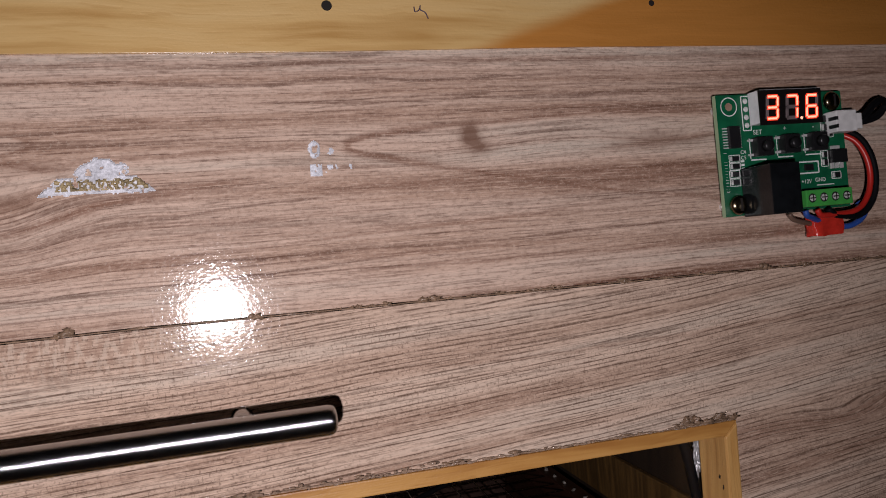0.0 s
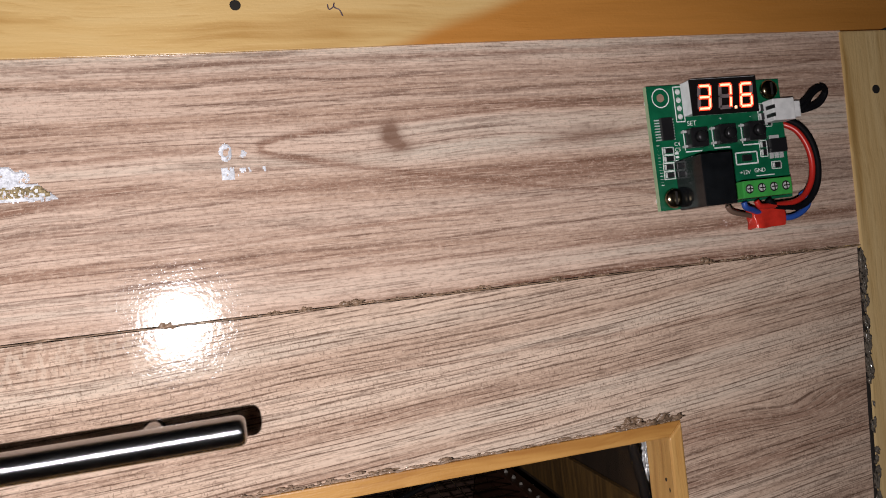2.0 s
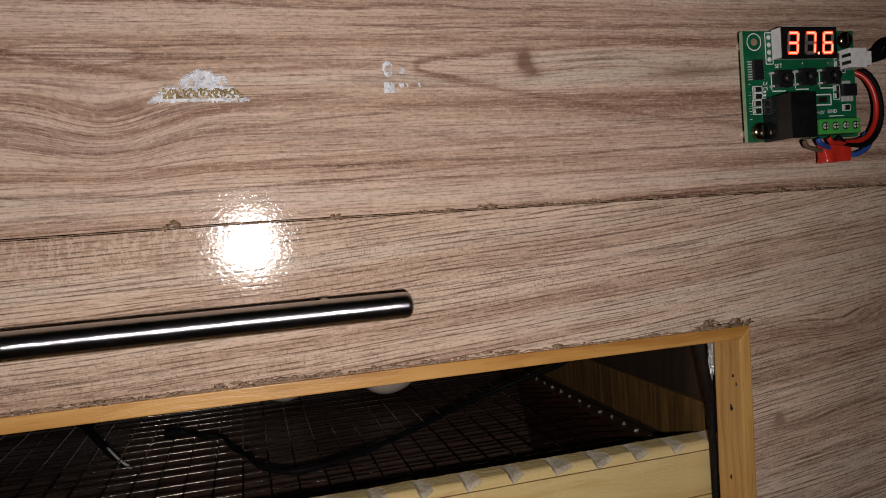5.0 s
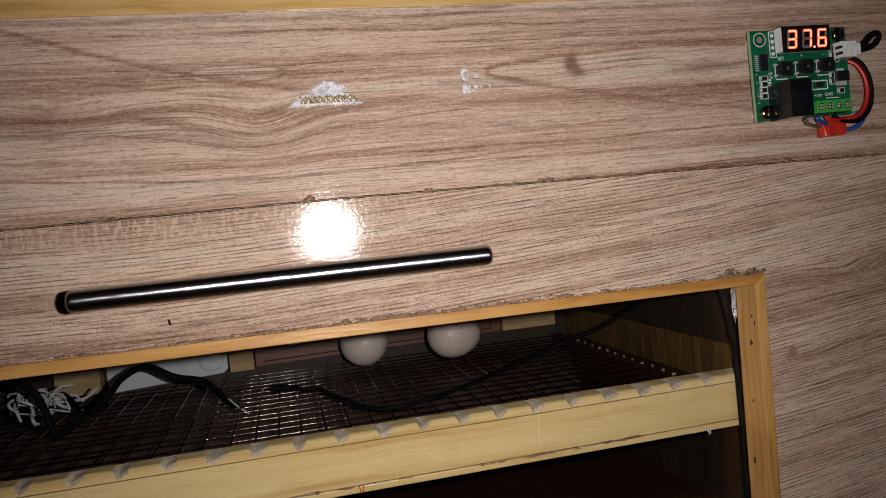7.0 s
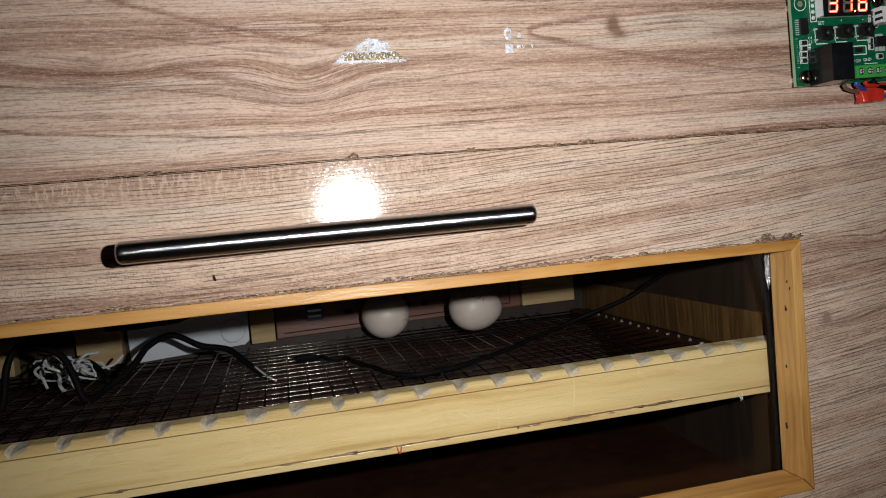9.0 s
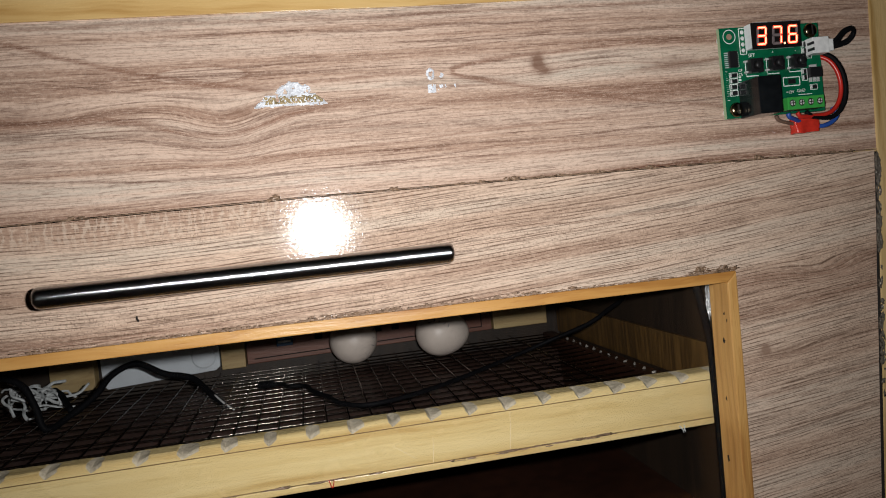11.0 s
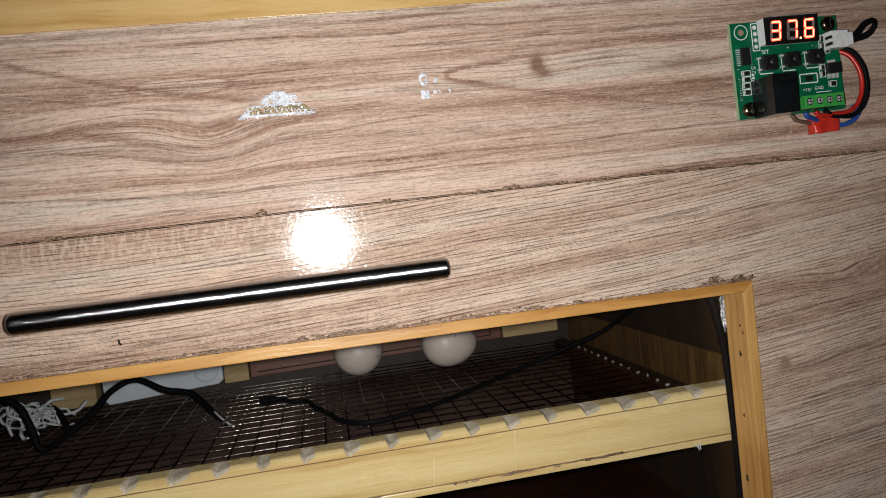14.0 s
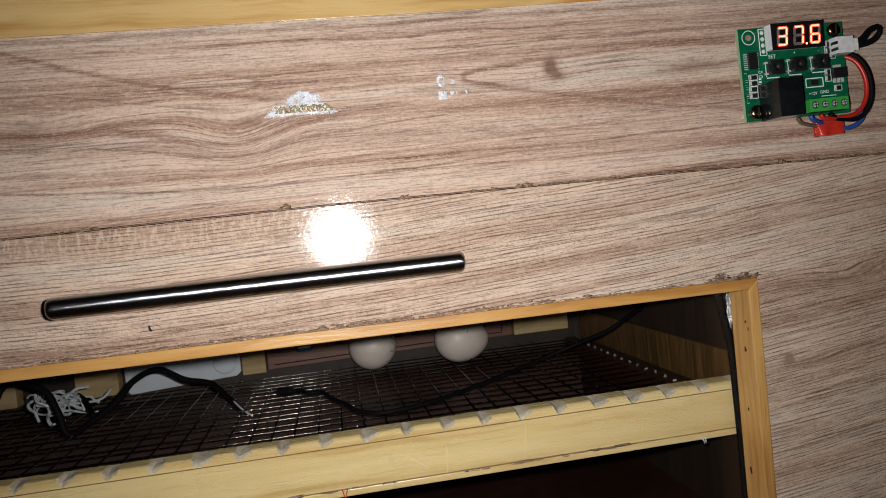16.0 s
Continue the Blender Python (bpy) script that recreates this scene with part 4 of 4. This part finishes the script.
# a knot of pale strands
b = bmesh.new()
for n in range(24):
    q = Vector((-0.2290 + rng.uniform(-0.010, 0.012), 0.180 + rng.uniform(-0.008, 0.012), 0.2115 + rng.uniform(0.0, 0.014)))
    way, pts = Vector((rng.uniform(-1, 1), rng.uniform(-0.6, 0.6), rng.uniform(-0.4, 0.8))).normalized(), []
    for f in range(9):
        pts.append(q.copy())
        way = (way + 0.75 * Vector((rng.uniform(-1, 1), rng.uniform(-1, 1), rng.uniform(-1, 0.9)))).normalized()
        q = q + way * 0.0034
        q.z = min(max(q.z, 0.2092), 0.228)
    tube(pts, rng.uniform(0.0004, 0.0010), 6, b, 4)
tube([(-0.2339, 0.1792, 0.2196), (-0.2179, 0.1792, 0.2178), (-0.2001, 0.1792, 0.2178), (-0.1921, 0.1792, 0.2236)], 0.0008, 6, b)
single("plastic_strands", b, M_FLUFF, "tangle of pale shredded plastic strands", "strands", kind="stuff")

# ---- the temperature controller ----
BOARD = Matrix.Translation((0.1263, -0.0062, 0.3716)) @ Matrix.Rotation(radians(-1.0), 4, "Y")
BW, BH = 0.0489, 0.0388
ctl = thing("temperature_controller", "bare green circuit board thermostat with a lit red display", "controller", BOARD.translation)


def mm(u, v, h=0.0):
    return (u * 0.001, -h * 0.001, -v * 0.001)


def cbox(u0, u1, v0, v1, h0, h1, bevel=0.0, bm=None):
    return box(u0 * 0.001, u1 * 0.001, -h1 * 0.001, -h0 * 0.001, -v1 * 0.001, -v0 * 0.001, bevel * 0.001, bm)


def cpart(name, b, mat, label="", parent=None, smooth=False):
    bmesh.ops.transform(b, matrix=BOARD, verts=b.verts)
    return part(name, b, mat, parent or ctl, label, smooth)


def cline(u0, v0, u1, v1, w=0.25, bm=None, h=0.85):
    """A printed line on the board."""
    if abs(u1 - u0) > abs(v1 - v0):
        return cbox(u0, u1, v0 - w / 2, v0 + w / 2, h - 0.1, h, 0, bm)
    return cbox(u0 - w / 2, u0 + w / 2, v0, v1, h - 0.1, h, 0, bm)


def crect(u0, u1, v0, v1, w=0.25, bm=None):
    bm = cline(u0, v0, u1, v0, w, bm)
    for a in ((u0, v1, u1, v1), (u0, v0, u0, v1), (u1, v0, u1, v1)):
        bm = cline(*a, w, bm)
    return bm


def ctext(words, u, v, size, parent=None):
    cu = bpy.data.curves.new("print", "FONT")
    cu.body, cu.size, cu.extrude, cu.align_x, cu.align_y = words, size * 0.001, 0.00002, "CENTER", "CENTER"
    ob = bpy.data.objects.new("print", cu)
    scene.collection.objects.link(ob)
    me = bpy.data.meshes.new_from_object(ob.evaluated_get(bpy.context.evaluated_depsgraph_get()))
    bpy.data.objects.remove(ob)
    b = bmesh.new()
    b.from_mesh(me)
    bpy.data.meshes.remove(me)
    bmesh.ops.transform(b, matrix=Matrix.Translation(mm(u, v, 0.86)) @ Matrix.Rotation(radians(90), 4, "X"), verts=b.verts)
    return cpart("printed_text", b, M_SILK)


def ring(u, v, r, w, parent=None):
    b = bmesh.new()
    n = 40
    a = [[b.verts.new(mm(u + q * math.cos(2 * math.pi * i / n), v + q * math.sin(2 * math.pi * i / n), 0.86)) for i in range(n)] for q in (r, r + w)]
    for i in range(n):
        b.faces.new((a[0][i], a[0][(i + 1) % n], a[1][(i + 1) % n], a[1][i]))
    return b


cpart("circuit_board", cbox(0, 48.9, 0, 38.8, -0.8, 0.8), M_PCB, "green lacquered circuit board")
cpart("board_edge", cbox(-0.12, -0.01, 0, 38.8, -0.8, 0.75), M_PCB_EDGE)
for u, v in ((4.6, 3.8), (44.3, 3.4), (4.6, 35.2)):
    cpart("printed_ring", ring(u, v, 2.75, 0.32), M_SILK)
cpart("mounting_hole", turned(mm(4.6, 3.8, 0.84), mm(4.6, 3.8, 0.7), ((0, 0.0013), (1, 0.0013)), 20), plain("bare_laminate_seen_through", (0.30, 0.2, 0.14), 0.6))
for u, v in ((44.3, 3.4), (4.6, 35.2)):
    s = cpart("screw", turned(mm(u, v, 0.85), mm(u, v, 2.9), ((0, 0.0031), (0.35, 0.0032), (0.8, 0.0026), (1, 0.0014)), 24), M_BRASS, "brown pan-head screw", smooth=True)
    cpart("slot", cbox(u - 0.35, u + 0.35, v - 2.0, v + 2.0, 2.5, 3.0), M_DARK, parent=s)
for u, v in ((4.6, 3.8), (44.3, 3.4), (4.6, 35.2), (44.3, 35.2)):
    cpart("standoff", turned(mm(u, v, -0.85), mm(u, v, -6.2), ((0, 0.0016), (1, 0.0016)), 12), M_TIN)
# display
disp = cpart("display", cbox(12.0, 35.4, -0.2, 10.2, 0.85, 6.4, 0.2), plain("white_display_shell", (0.70, 0.72, 0.72), 0.45), "white three-digit display block")
cpart("face", cbox(11.3, 35.2, 0.0, 11.1, 6.3, 6.62), M_BEZEL, "black display face", disp)


def digit(u, v, on, parent):
    """Seven bars of a slanted figure; u, v: its top left corner."""
    w, h, t = 5.0, 8.1, 1.15
    segs = {"a": (0.5, 0, w - 0.5, t), "g": (0.5, h / 2 - t / 2, w - 0.5, h / 2 + t / 2), "d": (0.5, h - t, w - 0.5, h), "f": (0, 0.5, t, h / 2 - 0.2), "b": (w - t, 0.5, w, h / 2 - 0.2), "e": (0, h / 2 + 0.2, t, h - 0.5), "c": (w - t, h / 2 + 0.2, w, h - 0.5)}
    for key, (a0, b0, a1, b1) in segs.items():
        lit = key in on
        b = cbox(a0, a1, b0, b1, 6.62, 6.70 if lit else 6.66, 0.0)
        for q in b.verts:
            q.co = Vector((q.co.x + u * 0.001 + (-q.co.z - h * 0.0005) * -0.10, q.co.y, q.co.z - v * 0.001))
        seg = cpart("segment", b, M_SEG if lit else M_SEG_OFF, "" if lit else "unlit grey segment", parent)
        if lit:
            b = cbox(a0 + 0.28, a1 - 0.28, b0 + 0.28, b1 - 0.28, 6.70, 6.74, 0.0)
            for q in b.verts:
                q.co = Vector((q.co.x + u * 0.001 + (-q.co.z - h * 0.0005) * -0.10, q.co.y, q.co.z - v * 0.001))
            cpart("segment_core", b, M_SEG_HOT, "", parent)


digit(13.6, 1.6, "abcdg", disp)
digit(21.1, 1.6, "abc", disp)
digit(28.7, 1.6, "acdefg", disp)
cpart("decimal_point", turned(mm(26.9, 9.3, 6.62), mm(26.9, 9.3, 6.72), ((0, 0.00048), (1, 0.00048)), 16), M_SEG_HOT, "", disp)
# print, chips and passive parts
b = crect(9.4, 12.4, 0.6, 11.6, 0.3)
cpart("printed_frame", b, M_SILK)
for n in range(4):
    cpart("solder_pad", turned(mm(10.9, 2.2 + n * 2.6, 0.85), mm(10.9, 2.2 + n * 2.6, 1.15), ((0, 0.0009), (1, 0.0006)), 14), M_TIN)
chip = cpart("chip", cbox(2.9, 6.9, 10.2, 17.2, 1.0, 2.4, 0.15), M_CHIP, "black microchip")
for n in range(8):
    cpart("pin", cbox(1.3, 2.9, 10.55 + n * 0.88, 10.9 + n * 0.88, 0.86, 1.3), M_TIN, "", chip)
    cpart("pin", cbox(6.9, 7.9, 10.55 + n * 0.88, 10.9 + n * 0.88, 0.86, 1.3), M_TIN, "", chip)
for n, (u, v) in enumerate(((14.6, 17.3), (25.0, 16.9), (35.9, 16.7))):
    body = cpart("push_button", cbox(u - 3, u + 3, v - 3, v + 3, 0.9, 4.2, 0.25), M_CHIP, "black push button with metal legs")
    cpart("plunger", turned(mm(u, v, 4.2), mm(u, v, 6.2), ((0, 0.0018), (0.8, 0.0018), (1, 0.0015)), 20), M_CHIP, "", body, True)
    for a in (-2.3, 2.3):
        cpart("leg", cbox(u - 4.3, u - 2.9, v + a - 0.35, v + a + 0.35, 0.86, 1.9), M_TIN, "", body)
        cpart("leg", cbox(u + 2.9, u + 4.0, v + a - 0.35, v + a + 0.35, 0.86, 1.9), M_TIN, "", body)
    b = cline(u - 3.3, v + 3.9, u + 2.6, v + 3.9, 0.4)
    cline(u - 3.4, v - 3.0, u - 3.4, v + 3.4, 0.3, b)
    cpart("printed_line", b, M_SILK)
ctext("SET", 14.6, 12.4, 2.2)
ctext("+", 25.2, 11.6, 2.0)
ctext("-", 36.5, 11.4, 2.2)
ctext("+12V", 32.0, 29.5, 1.9)
ctext("GND", 37.6, 29.2, 1.9)
ctext("C4", 8.5, 18.5, 1.7)
ctext("C5", 8.5, 20.3, 1.7)
relay = cpart("relay", cbox(6.6, 17.4, 23.8, 39.3, 0.9, 14.2, 0.4), M_RELAY, "black box relay")
cpart("printed_frame", crect(29.2, 37.3, 23.0, 26.7, 0.45), M_SILK)
cpart("resistor", cbox(31.4, 34.8, 23.8, 25.9, 0.86, 1.5, 0.1), M_CHIP)
reg = cpart("regulator", cbox(41.4, 47.4, 19.6, 24.0, 1.0, 3.0, 0.2), M_CHIP, "black voltage regulator")
for n in range(3):
    cpart("pin", cbox(42.0 + n * 1.9, 43.0 + n * 1.9, 24.0, 25.8, 0.86, 1.6), M_TIN, "", reg)
cpart("tab", cbox(42.6, 46.0, 18.3, 19.6, 0.86, 1.4), M_TIN, "", reg)
prng = random.Random(21)
for u, v, w, h in ((40.0, 21.0, 1.3, 1.9), (40.0, 23.6, 1.3, 1.9), (44.2, 28.0, 2.2, 1.6), (5.0, 20.4, 2.6, 1.5), (5.0, 22.9, 2.6, 1.5), (4.6, 25.4, 2.4, 1.6), (4.6, 28.0, 2.4, 1.6), (40.9, 9.2, 1.2, 2.2), (40.9, 12.0, 1.2, 2.0), (43.0, 14.2, 1.4, 1.4)):
    p = cpart("passive_chip", cbox(u - w / 2, u + w / 2, v - h / 2, v + h / 2, 0.86, 1.5, 0.08), M_CHIP)
    cpart("end_cap", cbox(u - w / 2 - 0.4, u - w / 2, v - h / 2, v + h / 2, 0.86, 1.45), M_TIN, "", p)
    cpart("end_cap", cbox(u + w / 2, u + w / 2 + 0.4, v - h / 2, v + h / 2, 0.86, 1.45), M_TIN, "", p)
    cpart("printed_frame", crect(u - w / 2 - 0.7, u + w / 2 + 0.7, v - h / 2 - 0.35, v + h / 2 + 0.35, 0.22), M_SILK)
b = None
for n in range(14):
    b = cbox(1.2, 2.2, 18.6 + n * 0.95, 18.0 + n * 0.95 + prng.uniform(0.4, 0.7), 0.76, 0.86, 0, b)
for n in range(2, 7):
    b = cbox(7.4, 8.6, 18.6 + n * 1.2, 18.6 + n * 1.2 + 0.7, 0.76, 0.86, 0, b)
cpart("printed_bars", b, M_SILK, "unreadable white print")
cpart("printed_line", cline(36.0, 30.9, 43.0, 30.9, 0.3), M_SILK)
# terminal block
term = cpart("terminal_block", cbox(25.0, 43.2, 32.6, 38.0, 0.9, 7.6, 0.4), M_TERM, "bright green screw terminal block")
for n in range(4):
    u = 27.3 + n * 4.5
    s = cpart("terminal_screw", turned(mm(u, 35.2, 7.6), mm(u, 35.2, 8.0), ((0, 0.0011), (1, 0.0010)), 18), M_TIN, "", term)
    cpart("slot", cbox(u - 1.1, u + 1.1, 35.0, 35.4, 7.85, 8.05), M_DARK, "", s)
    cpart("slot", cbox(u - 0.2, u + 0.2, 34.1, 36.3, 7.86, 8.06), M_DARK, "", s)
    cpart("screw_well", turned(mm(u, 35.2, 7.61), mm(u, 35.2, 7.66), ((0, 0.0015), (1, 0.00145)), 18), M_CHIP, "", term)
    cpart("clamp_gap", cbox(u - 1.7, u + 1.7, 37.85, 38.1, 2.0, 6.5), M_CHIP, "", term)
# probe socket and wires
sock = cpart("probe_socket", cbox(41.4, 49.6, 7.3, 14.3, 0.9, 5.8, 0.35), M_JST, "white plastic plug socket")
cpart("plug", cbox(47.0, 52.2, 8.4, 13.6, 1.6, 5.4, 0.4), M_JST, "white plug", sock)
for n in range(2):
    cpart("notch", cbox(41.35, 42.0, 9.2 + n * 2.6, 10.4 + n * 2.6, 2.5, 5.9), M_CHIP, "", sock)


def wire(name, pts, r, mat, label=""):
    return cpart(name, tube([mm(*q) for q in pts], r * 0.001, 10), mat, label, None, True)


for off in (0.0, 1.9):
    wire("probe_wire", [(51.6, 9.9 + off, 4.0), (54.5, 8.4 + off, 4.6), (58.5, 5.2 + off * 0.6, 4.4), (63.0, 3.9 + off * 0.3, 3.8), (65.8, 5.8 - off * 0.4, 2.2), (63.8, 9.2 - off * 0.6, 1.2), (59.0, 10.7 - off * 0.4, 0.6), (54.0, 11.2, -0.5), (49.5, 11.8 - off, -2.6)], 0.85, M_CABLE, "black looped probe wire")
wire("supply_wire", [(50.0, 14.0, -2.2), (53.4, 17.0, 0.5), (55.8, 22.0, 1.8), (56.8, 28.0, 2.2), (55.6, 34.0, 2.4), (52.0, 38.6, 2.8), (47.0, 40.6, 3.4), (40.0, 41.0, 4.0), (33.5, 40.9, 4.3), (31.8, 39.0, 4.3)], 0.95, M_RED, "red supply wire")
wire("supply_wire", [(51.5, 12.8, -2.2), (55.2, 15.6, 0.3), (58.2, 21.0, 1.4), (59.4, 28.0, 1.8), (58.2, 35.0, 2.0), (54.6, 40.0, 2.2), (50.0, 42.2, 2.4), (44.5, 42.0, 3.4), (38.4, 40.9, 4.0), (36.3, 39.0, 4.2)], 1.05, M_CABLE, "black supply wire")
wire("lead_wire", [(27.3, 39.0, 4.2), (28.0, 40.6, 4.0), (31.0, 41.6, 3.0), (35.0, 42.8, 1.2), (39.0, 44.0, 0.0)], 0.95, M_BLUE, "blue wire")
wire("lead_wire", [(22.5, 39.5, 2.5), (24.0, 41.4, 2.2), (28.0, 42.6, 1.6), (33.5, 43.6, 0.4), (38.0, 44.0, 0.0)], 0.8, M_BROWNWIRE, "brown wire")
wire("lead_wire", [(43.0, 45.0, 0.0), (48.0, 45.4, 0.4), (53.0, 43.6, 0.4), (55.5, 40.6, 0.0), (54.2, 37.6, -1.4)], 1.0, M_BLUE, "blue wire")
b = cbox(32.2, 44.2, 41.0, 47.8, -2.2, 2.2, 1.0)
bmesh.ops.subdivide_edges(b, edges=b.edges[:], cuts=3, use_grid_fill=True)
for q in b.verts:
    q.co += 0.0008 * noise.noise_vector(q.co * 420)
cpart("red_tape_joint", b, M_TAPE, "red tape wrapped round a wire joint", None, True)
